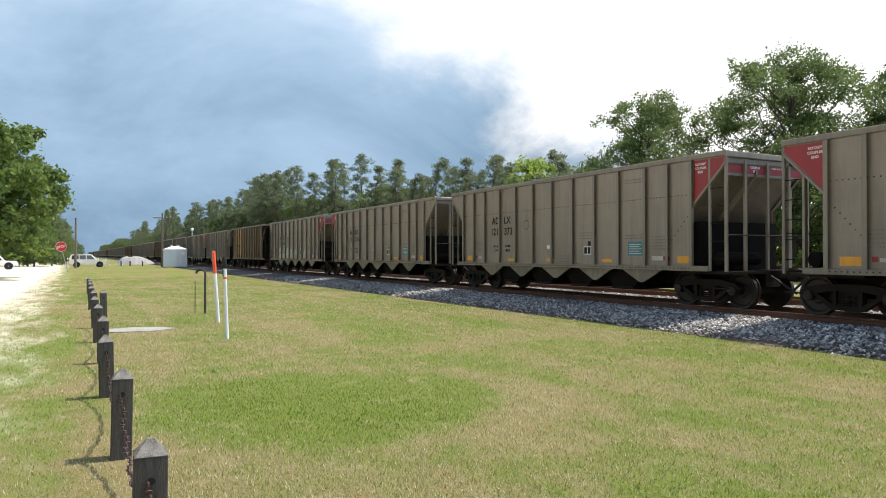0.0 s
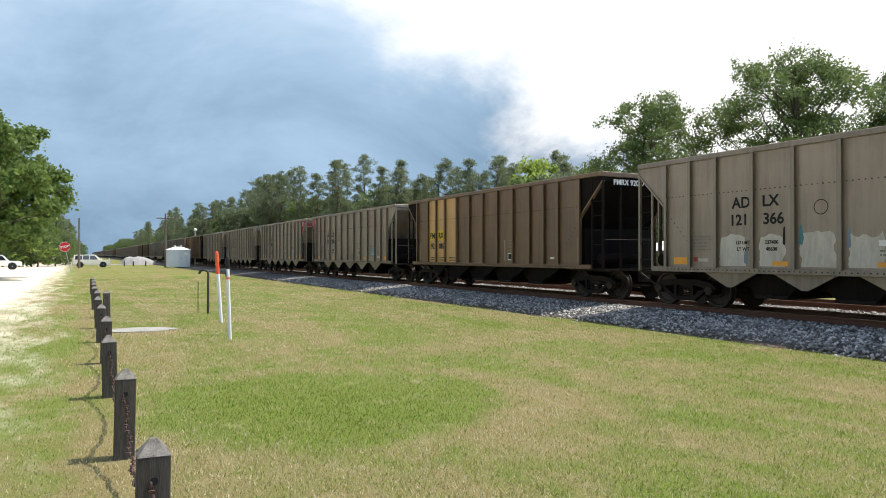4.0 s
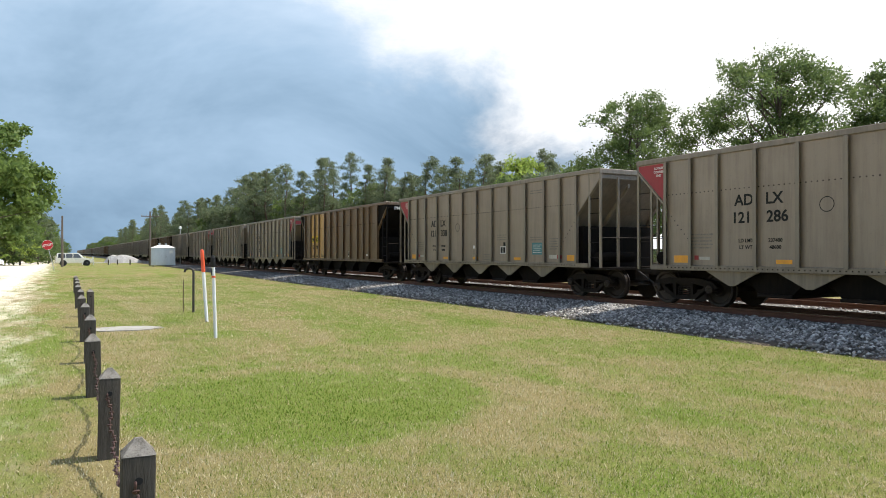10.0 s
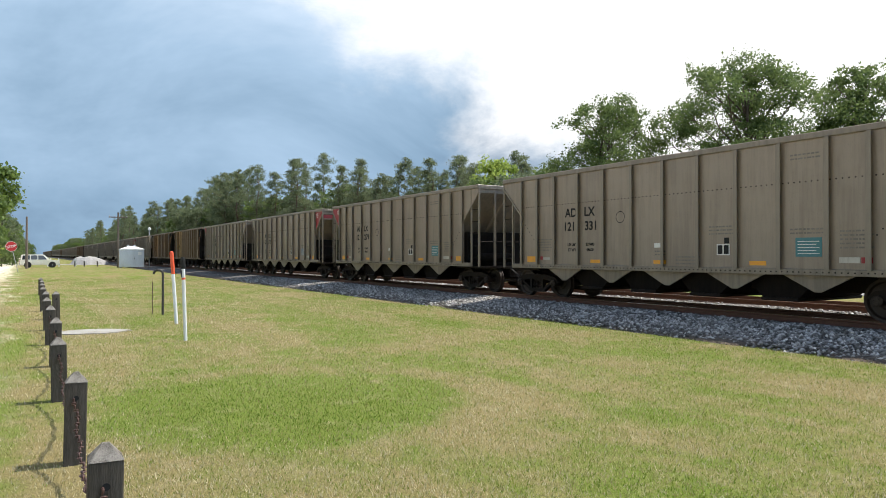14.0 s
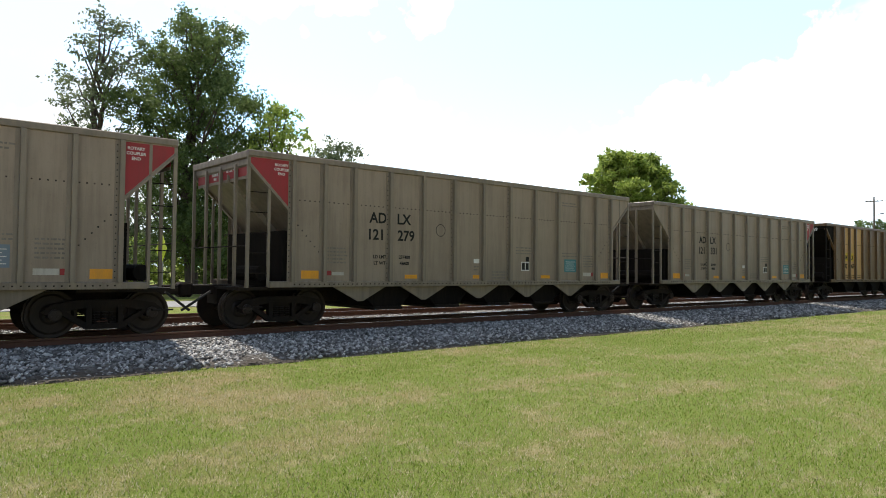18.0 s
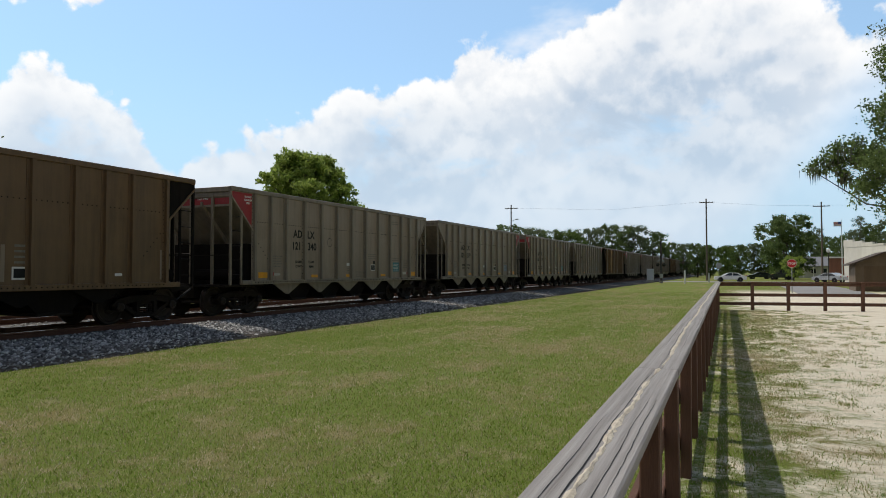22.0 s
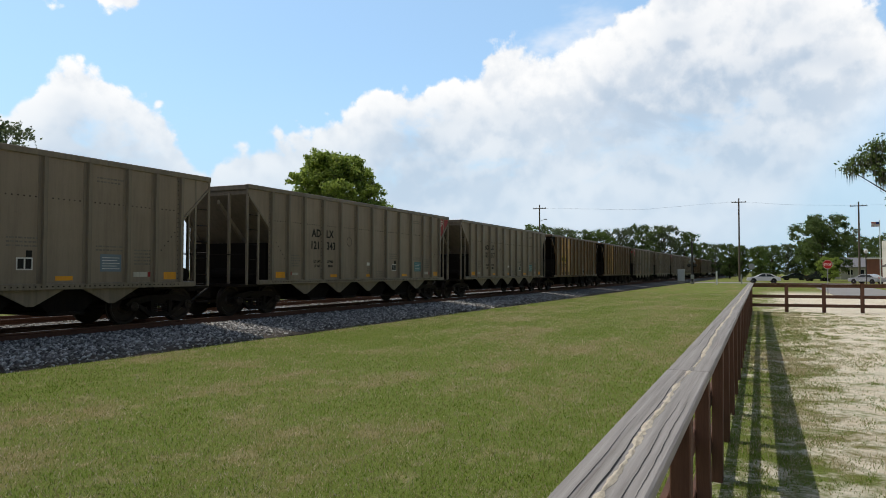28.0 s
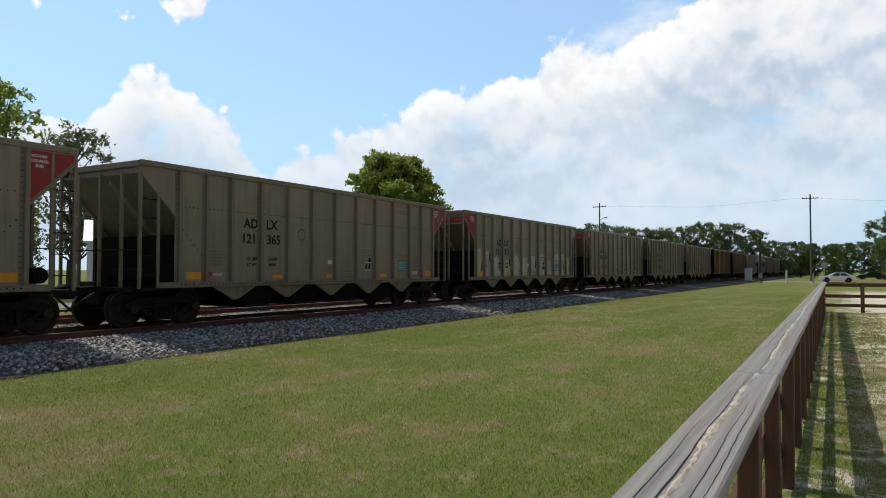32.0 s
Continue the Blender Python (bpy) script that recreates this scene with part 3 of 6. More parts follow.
def build_ground():
    bm = bmesh.new()
    bmesh.ops.create_grid(bm, x_segments=8, y_segments=8, size=1600)
    solid("ground", bm, "ground", "mown lawn and pale sandy lot with worn grass patches", "ground", kind="structure")
    # ballast bed, one long low bank under both tracks
    prof = [(11.95, -0.06), (12.15, 0.03), (13.2, 0.12), (14.3, 0.22), (14.6, 0.24), (17.2, 0.24), (18.0, 0.18), (18.9, 0.22), (21.6, 0.22), (22.4, 0.14), (23.8, -0.06)]
    xs = [-1150, -900, -500, -300, -160, -90] + [-60 + i * 0.8 for i in range(int(120 / 0.8) + 1)] + [90, 160, 230, 400]
    rng = random.Random(5)
    verts, faces = [], []
    for x in xs:
        for y, z in prof:
            near = abs(x) <= 60 and z > -0.05
            verts.append((x, y + (rng.uniform(-0.13, 0.13) * (2.2 if y < 12.5 else 1) if near else 0), z + (rng.uniform(-0.025, 0.025) if near else 0)))
    n = len(prof)
    for i in range(len(xs) - 1):
        for j in range(n - 1):
            a = i * n + j
            faces.append((a, a + 1, a + n + 1, a + n))
    solid("ballast_bed", raw_mesh("ballast_bed", verts, faces, "ballast"), "", "low bank of grey crushed stone under the tracks", "ballast", kind="structure")
    # loose stones on the near shoulder
    verts, faces = [], []
    base = [(1, 0, 0), (-1, 0, 0), (0, 1, 0), (0, -1, 0), (0, 0, 1), (0, 0, -1)]
    tri = [(0, 2, 4), (2, 1, 4), (1, 3, 4), (3, 0, 4), (2, 0, 5), (1, 2, 5), (3, 1, 5), (0, 3, 5)]
    ys, zs = [p[0] for p in prof], [p[1] for p in prof]
    for k in range(60000):
        x = rng.gauss(0, 17) if k % 3 else rng.uniform(-50, 50)
        y = rng.uniform(12.0, 14.75) if k % 8 else rng.uniform(16.8, 19.2)
        if y < 12.75 and rng.random() < 0.6:
            continue
        z = float(np.interp(y, ys, zs))
        s = rng.uniform(0.022, 0.056) * (1.25 if abs(x) > 25 else 1)
        a = rng.uniform(0, 6.28)
        c, sn = math.cos(a), math.sin(a)
        o = len(verts)
        f = (rng.uniform(0.7, 1.3), rng.uniform(0.6, 1.2), rng.uniform(0.5, 0.9))
        for p in base:
            px, py, pz = p[0] * f[0] * s, p[1] * f[1] * s, p[2] * f[2] * s
            j = rng.uniform(-0.3, 0.3) * s
            verts.append((x + px * c - py * sn + j, y + px * sn + py * c - j, z + pz + s * 0.35 + j))
        faces += [tuple(o + i for i in t) for t in tri]
    solid("ballast_stones", raw_mesh("ballast_stones", verts, faces, "stone"), "", "loose grey crushed stones on the track shoulder", "gravel", kind="stuff")


def rail_mesh(length):
    half = [(0.0, 0.0), (0.07, 0.0), (0.07, 0.012), (0.02, 0.03), (0.011, 0.05), (0.011, 0.12), (0.034, 0.135), (0.036, 0.165), (0.03, 0.172)]
    pts = half + [(-a, b) for a, b in half[::-1][:-1]]
    return plate([(y, z) for y, z in pts], -length / 2, length / 2, axis=0)


def build_track(yc, label):
    tr = thing("railway_track", label, "railway track", (0, yc, 0), kind="structure")
    me = link_mesh("rail", rail_mesh(1500), "rail")
    for side in (-0.7525, 0.7525):
        part("rail", me, "rail", tr, "rust-brown steel rail", (-350, side, Z_RAIL - 0.172))
        part("rail_head", box((-750, -0.022, 0.1722), (750, 0.022, 0.1735)), "tread", tr, "polished running surface", (-350, side, Z_RAIL - 0.172))
    me = link_mesh("sleeper", box((-0.11, -1.3, -0.14), (0.11, 1.3, 0.0), 0.012), "tie")
    rng = random.Random(3)
    for i in range(150):
        x = -45 + i * 0.6
        part("sleeper", me, "tie", tr, at=pose(x + rng.uniform(-0.03, 0.03), rng.uniform(-0.05, 0.05), Z_RAIL - 0.168, 0, 0, rng.uniform(-1.2, 1.2)))


def blades(name, x, y, r, rng, label, tall=1.0):
    """Single blades of grass, wider with the distance from the path of the eye."""
    n = len(x)
    h = rng.uniform(0.010, 0.034, n) * (1 + 0.02 * np.minimum(r, 25)) * tall
    w = rng.uniform(0.0020, 0.0046, n) * (1 + 0.07 * np.minimum(r, 25))
    t = rng.uniform(0, 6.283, n)
    lean = rng.uniform(0.15, 1.0, n) * h
    t2 = rng.uniform(0, 6.283, n)
    v = np.zeros((n, 3, 3))
    v[:, 0] = np.stack([x - w * np.cos(t), y - w * np.sin(t), np.zeros(n) - 0.004], -1)
    v[:, 1] = np.stack([x + w * np.cos(t), y + w * np.sin(t), np.zeros(n) - 0.004], -1)
    v[:, 2] = np.stack([x + lean * np.cos(t2), y + lean * np.sin(t2), h], -1)
    me = raw_mesh(name, v.reshape(-1, 3), np.arange(3 * n).reshape(-1, 3), "blade")
    solid(name, me, "", label, "grass", kind="stuff")


def build_lawn():
    rng = np.random.default_rng(11)
    n = 1300000
    r = 0.5 + 60.0 * rng.random(n) ** 2.0
    a = np.radians(rng.uniform(-97, 94, n))
    x, y = r * np.sin(a), r * np.cos(a)
    keep = (y > -2.2) & (y < 12.05) & ((y > 0.4) | (rng.random(n) < 0.4)) & ~((x > 0) & (y < 0.5 + 0.019 * x))
    blades("lawn_grass", x[keep], y[keep], r[keep], rng, "short mown grass, green with straw-coloured patches")
    # straggling tufts on the sandy lot, thicker along the fence
    m = 1150
    cx = rng.uniform(3.0, 34.0, m)
    cy = 0.35 + 0.019 * cx - rng.gamma(1.1, 1.5, m)
    size = rng.uniform(0.05, 0.30, m)
    per = rng.integers(30, 110, m)
    k = np.repeat(np.arange(m), per)
    px, py = cx[k] + rng.normal(size=len(k)) * size[k], cy[k] + rng.normal(size=len(k)) * size[k] * 0.7
    blades("lot_grass", px, py, np.hypot(px, py), rng, "straggling grass tufts on the sandy lot", 1.0)


# ---- trees ----


def tufts_of(centres, radii, count, rng, squash, shell, low=0.20, high=0.42):
    """Small leaf tufts over the upper and outer side of each bough: places, radii and the bough of each."""
    centres, radii = np.array(centres), np.array(radii)
    d = rng.normal(size=(len(radii), count, 3))
    d /= np.linalg.norm(d, axis=2, keepdims=True)
    d[..., 2] = np.where(d[..., 2] < -0.3, -d[..., 2], d[..., 2])
    tc = centres[:, None] + d * (radii[:, None] * rng.uniform(shell, 1.1, (len(radii), count)))[..., None] * np.array([1, 1, squash])
    tr = radii[:, None] * rng.uniform(low, high, (len(radii), count))
    return tc.reshape(-1, 3), tr.reshape(-1), np.repeat(np.arange(len(radii)), count)


def leaf_mesh(name, tc, tr, count, size, mat, rng, slim=0.55):
    """Single leaf sprays gathered in the tufts."""
    w = tr ** 1.6
    pick = rng.choice(len(tr), count, p=w / w.sum())
    c = tc[pick] + rng.normal(size=(count, 3)) * (tr[pick] * 0.47)[:, None] * np.array([1.1, 1.1, 0.85])
    u = rng.normal(size=(count, 3))
    u /= np.linalg.norm(u, axis=1, keepdims=True)
    q = np.cross(u, rng.normal(size=(count, 3)))
    q /= np.linalg.norm(q, axis=1, keepdims=True)
    s = size * rng.uniform(0.55, 1.25, (count, 1))
    v = np.stack([c - u * s, c + q * s * slim - u * s * 0.1, c + u * s, c - q * s * slim + u * s * 0.15], 1)
    return raw_mesh(name, v.reshape(-1, 3), np.arange(4 * count).reshape(-1, 4), mat)


def twig(bm, p, q, r):
    """A three-sided twig that runs to a point."""
    p, q = Vector(p), Vector(q)
    d = (q - p).normalized()
    u = d.orthogonal().normalized() * r
    ring = [bm.verts.new(p + Matrix.Rotation(a, 3, d) @ u) for a in (0, 2.094, 4.189)]
    tip = bm.verts.new(q)
    for i in range(3):
        bm.faces.new((ring[i], ring[(i + 1) % 3], tip))


def limb(bm, p, q, r1, r2, rng, parts=3):
    last = Vector(p)
    for i in range(1, parts + 1):
        f = i / parts
        nxt = Vector(p).lerp(Vector(q), f)
        if i < parts:
            nxt += Vector([rng.uniform(-1, 1) for _ in range(3)]) * (Vector(q) - Vector(p)).length * 0.05
        rod(last, nxt, r1 + (r2 - r1) * (i - 1) / parts, 7, r1 + (r2 - r1) * f, bm)
        last = nxt


def broadleaf(name, label, height, width, seed, mat, leaves, size, at=None, trunk_h=0.28, shape=1.0, gap=0.5, moss=0, category="tree", group="", extra=(), dense=1.0):
    rng, nr = random.Random(seed), np.random.default_rng(seed)
    tree = thing(name, label, category, at, group)
    bm = bmesh.new()
    r0 = height * 0.020
    fork = height * max(trunk_h, 0.16)
    limb(bm, (0, 0, -0.1), (rng.uniform(-0.3, 0.3), rng.uniform(-0.3, 0.3), fork), r0 * 1.3, r0, rng)
    limb(bm, (0, 0, fork), (rng.uniform(-0.6, 0.6), rng.uniform(-0.6, 0.6), height * 0.85), r0 * 0.9, r0 * 0.12, rng, 4)
    centres, radii = [], []
    n = int((18 + width * 3.2) * dense)
    mean = (height * (1 - trunk_h) + width) * 0.5
    for i in range(n):
        f = (i + rng.uniform(0.0, 1.0)) / n
        z = height * (trunk_h + 0.05 + (0.93 - trunk_h) * min(1.0, max(0.0, f)))
        reach = width * 0.5 * (math.sin(math.pi * (0.16 + 0.70 * f)) ** shape)
        a = i * 2.4 + rng.uniform(-0.6, 0.6)
        rr = rng.uniform(0.085, 0.155) * mean / dense ** 0.25
        d = max(0.0, reach - rr * 0.8) * (rng.uniform(0.70, 1.12) if i % 3 else rng.uniform(0.1, 0.65))
        centres.append((d * math.cos(a), d * math.sin(a), min(z, height - rr * 0.66)))
        radii.append(rr)
    for x, y, z, rr in extra:
        centres.append((x, y, z))
        radii.append(rr)
    tc, tr, own = tufts_of(centres, radii, 12, nr, 1.0, gap * 0.8, 0.22, 0.46)
    lift = height / (tc[:, 2] + tr * 0.5).max()
    grow = 1.0 if extra else width * 0.5 / np.quantile(np.hypot(tc[:, 0], tc[:, 1]), 0.95)
    by = np.array([grow, grow, lift])
    tc = tc * by
    boughs = [Vector(np.array(c) * by) for c in centres]
    for c, rr in zip(boughs, radii):
        d = math.hypot(c.x, c.y)
        root = max(fork * 0.9, c.z - d * 0.75 - height * 0.07)
        limb(bm, (0, 0, min(root, height * 0.8)), c, r0 * 0.40 * (1.1 - 0.5 * c.z / height), r0 * 0.07, rng)
    for c, k in zip(tc[::2], own[::2]):
        twig(bm, boughs[k], c, r0 * 0.075)
    part("trunk", bm, "bark", tree, "grey-brown trunk and limbs")
    part("crown", leaf_mesh("crown", tc, tr, leaves, size, mat, nr), mat, tree)
    if moss:
        v, f = [], []
        for k in range(moss):
            j = rng.randrange(len(tr)) if k % 3 or not extra else len(tr) - 1 - rng.randrange(12 * len(extra))
            c, r = tc[j], tr[j]
            x, y, z = c[0] + rng.gauss(0, r * 0.5), c[1] + rng.gauss(0, r * 0.5), c[2] - r * rng.uniform(0.0, 0.5)
            ln, wd, o = rng.uniform(0.15, 0.75), rng.uniform(0.015, 0.05), len(v)
            b = rng.uniform(0, 6.28)
            v += [(x - wd * math.cos(b), y - wd * math.sin(b), z), (x + wd * math.cos(b), y + wd * math.sin(b), z), (x + rng.uniform(-0.1, 0.1), y, z - ln)]
            f.append((o, o + 1, o + 2))
        part("hanging_moss", raw_mesh("hanging_moss", v, f, "moss"), "moss", tree, "grey strands of hanging moss")
    return tree


def pine(name, label, height, seed, leaves, size, at=None, bare=0.45, group=""):
    rng, nr = random.Random(seed), np.random.default_rng(seed)
    tree = thing(name, label, "pine tree", at, group)
    bm = bmesh.new()
    r0 = height * 0.011
    limb(bm, (0, 0, -0.1), (rng.uniform(-0.4, 0.4), rng.uniform(-0.4, 0.4), height * 0.97), r0 * 1.3, r0 * 0.2, rng, 5)
    centres, radii = [], []
    lean = rng.uniform(0, 6.28)
    for i in range(38):
        f = (i + rng.uniform(-0.6, 0.6)) / 37
        z = height * (bare + (0.985 - bare) * min(1.0, max(0.0, f)))
        a = i * 2.4 + rng.uniform(-0.6, 0.6)
        full = math.sin(math.pi * (0.24 + 0.71 * min(1.0, max(0.0, f)))) ** 0.9
        reach = height * 0.145 * full * rng.uniform(0.35, 1.2) * (1 + 0.25 * math.cos(a - lean)) + 0.2
        for g in (0.45, 0.75, 1.0):
            if rng.random() < 0.16:
                continue
            centres.append((g * reach * math.cos(a), g * reach * math.sin(a), z + g * reach * 0.16 + rng.uniform(-0.1, 0.1)))
            radii.append(height * rng.uniform(0.026, 0.048))
        limb(bm, (0, 0, z - 0.3), (reach * math.cos(a), reach * math.sin(a), z + reach * 0.16), r0 * 0.22, r0 * 0.06, rng, 2)
    part("trunk", bm, "pinebark", tree, "straight reddish-brown trunk")
    tc, tr, own = tufts_of(centres, radii, 5, nr, 0.7, 0.35, 0.4, 0.75)
    part("crown", leaf_mesh("crown", tc, tr, leaves, size, "needle", nr, 0.35), "needle", tree)
    return tree


def place(az, dist):
    """Ground point at an angle from straight across the track (right is positive) and a distance."""
    a = radians(az)
    return (dist * math.sin(a), dist * math.cos(a), 0)


def build_trees():
    # single trees behind the track
    oak = "large green oak with a ragged, open crown"
    broadleaf("oak_tree", oak, 14.5, 9.2, 21, "leaf", 38000, 0.11, place(-45.9, 58), 0.12, 0.6, 0.6, category="oak")
    broadleaf("oak_tree", oak, 16.4, 12.2, 22, "leaf", 56000, 0.115, place(-35.7, 56), 0.12, 0.6, 0.6, category="oak", dense=1.15)
    broadleaf("oak_tree", oak, 15.3, 8.4, 23, "leaf", 30000, 0.13, place(-28.2, 58), 0.12, 0.6, 0.6, category="oak")
    broadleaf("oak_tree", oak, 13.6, 8.0, 24, "leaf", 28000, 0.13, place(-21.8, 57), 0.12, 0.6, 0.6, category="oak")
    thin = "thin grey-green tree with sparse feathery leaves"
    broadleaf("sparse_tree", thin, 15.0, 4.6, 25, "leaf3", 2300, 0.12, place(-9.8, 52), 0.25, 0.8, 0.3)
    broadleaf("sparse_tree", thin, 12.4, 5.4, 26, "leaf3", 1700, 0.12, place(-4.6, 52), 0.25, 0.8, 0.3)
    broadleaf("sparse_tree", thin, 13.4, 3.8, 27, "leaf3", 2300, 0.12, place(2.9, 52), 0.25, 0.8, 0.3)
    broadleaf("sparse_tree", "tall slim grey-green tree with an open crown", 18.6, 5.0, 28, "leaf3", 5600, 0.14, place(13.4, 50), 0.25, 0.8, 0.3)
    broadleaf("oak_tree", "tall dense dark-green tree", 18.6, 9.2, 29, "leaf", 74000, 0.115, place(19.9, 50), 0.05, 0.45, 0.5, category="oak", dense=1.5)
    broadleaf("young_tree", "light-green leafy tree behind the tracks", 13.5, 5.0, 30, "leaf2", 6500, 0.16, place(26.3, 50), 0.2, 0.8, 0.4)
    broadleaf("young_tree", "grey-green small tree with a loose crown", 11.6, 5.6, 31, "leaf3", 6000, 0.14, place(31.0, 52), 0.2, 0.8, 0.4)
    broadleaf("maple_tree", "round fresh-green tree with a full dense crown", 12.3, 8.0, 32, "leaf2", 76000, 0.15, place(54.9, 62), 0.10, 0.8, 0.75, dense=3.0)
    broadleaf("young_tree", "light-green leafy tree before the pines", 14.0, 7.6, 38, "leaf2", 9000, 0.2, place(-54.7, 86), 0.15, 0.7, 0.4)
    pine("pine_tree", "small dark pine behind the tracks", 13.6, 39, 2400, 0.22, place(-50.5, 90), 0.35)
    # overhanging trees at both ends
    broadleaf("roadside_tree", "broad leafy tree overhanging the sandy road", 12.0, 17.2, 33, "leaf4", 120000, 0.19, (-60, -10.2, 0), 0.13, 0.5, 0.6, dense=1.8)
    broadleaf("live_oak", "spreading live oak hung with grey moss", 16.0, 15.0, 34, "leaf", 120000, 0.105, place(105.2, 50), 0.20, 0.5, 0.4, moss=1900, category="oak", dense=1.4,
              extra=[(1.7, 6.4, 9.5, 1.6), (1.9, 7.3, 9.1, 1.4), (2.1, 8.1, 8.9, 1.2), (2.4, 9.0, 8.5, 0.9), (1.5, 6.0, 7.7, 1.2), (2.0, 7.6, 7.9, 0.8)])
    broadleaf("roadside_tree", "bright green leafy tree beside the shed", 9.8, 7.4, 35, "leaf4", 34000, 0.13, place(102.6, 66), 0.3, 0.5, 0.5, dense=1.4)
    pine("pine_tree", "tall pine beside the live oak", 27, 36, 12000, 0.16, place(102.4, 60), 0.5)
    broadleaf("oak_tree", "broad dark oak at the street corner", 12.8, 10.5, 37, "leaf", 34000, 0.17, place(92.6, 150), 0.06, 0.5, 0.5, category="oak")
    broadleaf("young_tree", "small round green tree before the house", 4.4, 3.8, 61, "leaf2", 7000, 0.1, place(93.1, 135), 0.1, 0.4, 0.5)
    # woods
    kinds = [pine("pine_tree", "tall slender pine in the wood edge", 20.0, 40 + i, 7000, 0.18, (-150 - 9 * i, 40, 0), (0.4, 0.3, 0.5)[i], "pines along the line") for i in range(3)]
    bush = [broadleaf("woodland_tree", "leafy tree in the wood edge", 14.0, 9.5, 50 + i, ("leaf4", "leaf", "leaf3")[i], 9000, 0.25, (-135 - 11 * i, 45, 0), 0.03, 0.5, 0.45, group="trees along the line") for i in range(3)]
    scrub = [broadleaf("shrub", "leafy green shrub in the undergrowth", 5.0, 6.5, 60 + i, ("leaf", "leaf2")[i], 3600, 0.17, (-20 - 14 * i, 47, 0), 0.02, 0.45, 0.5, category="shrub", group="shrubs behind the tracks") for i in range(2)]
    rng = random.Random(8)

    def plant(kinds_of, x, y, s, tall=1.0):
        copy_thing(rng.choice(kinds_of), SITE @ pose(x, y, 0, 0, 0, rng.uniform(0, 360)) @ Matrix.Diagonal((s, s, s * tall, 1)))
    x = -54.0
    while x > -640:
        y = 37 + 10 * math.exp(-((x + 80) / 40) ** 2) + rng.uniform(-3, 3)
        big = 0.62 if x > -72 else 0.7 if x > -88 else 0.84 if x > -100 else 0.98
        plant(kinds if rng.random() < 0.72 else bush, x, y, rng.uniform(0.8, 1.08) * big, rng.uniform(0.92, 1.1))
        if x > -360:
            plant(bush, x - 2, y + 7, rng.uniform(0.75, 1.02) * big)
            plant(scrub, x + 1, y - 5, rng.uniform(0.7, 1.2))
        x -= rng.uniform(3.6, 5.2) * (1 if x > -250 else 2.0)
    for k in range(30):
        a = -52 + k * 2.72
        q = place(a + rng.uniform(-1, 1), rng.uniform(48, 62) / max(0.62, math.cos(radians(a))))
        plant(scrub, q[0], q[1], rng.uniform(0.75, 1.15))
    for az in (-27, -23, -19.5, -17, -14.5, -11, -7, -2, 3, 8, 12, 16, 23, 27, 37, 41, 46):
        q = place(az + rng.uniform(-0.6, 0.6), rng.uniform(54, 60) / max(0.75, math.cos(radians(az))))
        plant(bush, q[0], q[1], rng.uniform(0.48, 0.60))
    for k in range(9):
        plant(bush, -51 - 3.2 * k, 46 + rng.uniform(-2, 4), rng.uniform(0.68, 0.80))
    for k in range(13):
        q = place(-66.0 + 1.15 * k + rng.uniform(-0.4, 0.4), rng.uniform(92, 106))
        plant(kinds, q[0], q[1], rng.uniform(0.62, 0.77), rng.uniform(0.95, 1.1))
        q = place(-66.0 + 1.15 * k, rng.uniform(106, 112))
        plant(bush, q[0], q[1], rng.uniform(0.72, 0.86))
    x = -640.0
    while x > -1300:
        plant(bush, x, rng.uniform(30, 38), rng.uniform(0.85, 1.15), rng.uniform(0.9, 1.15))
        x -= rng.uniform(9, 16)
    for k in range(16):
        q = place(-91.2 - k * 0.55 + rng.uniform(-0.2, 0.2), rng.uniform(118, 135))
        plant(scrub, q[0], q[1], rng.uniform(0.7, 1.1))
    for x, y, s in ((-520, -9, 1.0), (-600, -10, 1.1), (-700, -9, 1.1), (-820, -8, 1.2), (-960, -6, 1.2), (-1150, -2, 1.2), (-170, -16, 1.0), (-185, -9.5, 0.95), (-200, -22, 1.2), (-215, -12, 1.1), (-240, -8, 1.0), (-270, -9, 1.05), (-300, -8, 1.0), (-340, -9, 1.1),
                    (-390, -9, 1.0), (-450, -9, 1.0), (-160, -26, 1.1), (-152, -34, 1.1), (-122, -27, 0.9), (-100, -22, 0.8), (-150, -18, 0.95), (-152, -12.5, 0.8), (-160, -9, 0.7)):
        plant(bush, x, y, s)
    # far end of the street
    for az, dist, s in ((67, 170, 0.55), (68.5, 170, 0.62), (70, 150, 0.66), (71.5, 150, 0.74), (73.4, 160, 0.74), (75, 165, 0.72), (76.6, 165, 0.72), (78.2, 170, 0.76), (80, 172, 0.82), (81.6, 176, 0.82), (83.2, 180, 0.72),
                        (84.4, 185, 0.64), (85.4, 200, 0.66), (86.4, 186, 0.62), (87.3, 184, 0.58), (88.4, 180, 0.56), (89.4, 200, 0.62), (90.4, 230, 0.72), (91.4, 230, 0.78), (92.2, 220, 0.85), (94.3, 230, 0.85), (95.4, 220, 0.8),
                        (96.3, 210, 0.8), (97.4, 200, 0.85), (98.4, 190, 0.9), (99.6, 180, 0.95), (101, 170, 0.95), (102.5, 170, 1.0), (104, 170, 1.0), (87.0, 260, 0.75), (88.8, 300, 0.85), (106, 150, 1.0)):
        q = place(az, dist)
        plant(bush, q[0], q[1], s * (1.13 if az < 84 else 1.0))
    for az, dist, s in ((97.4, 190, 0.72), (100.5, 170, 0.75), (103, 180, 0.8), (94.8, 230, 0.7)):
        q = place(az, dist)
        plant(kinds, q[0], q[1], s)


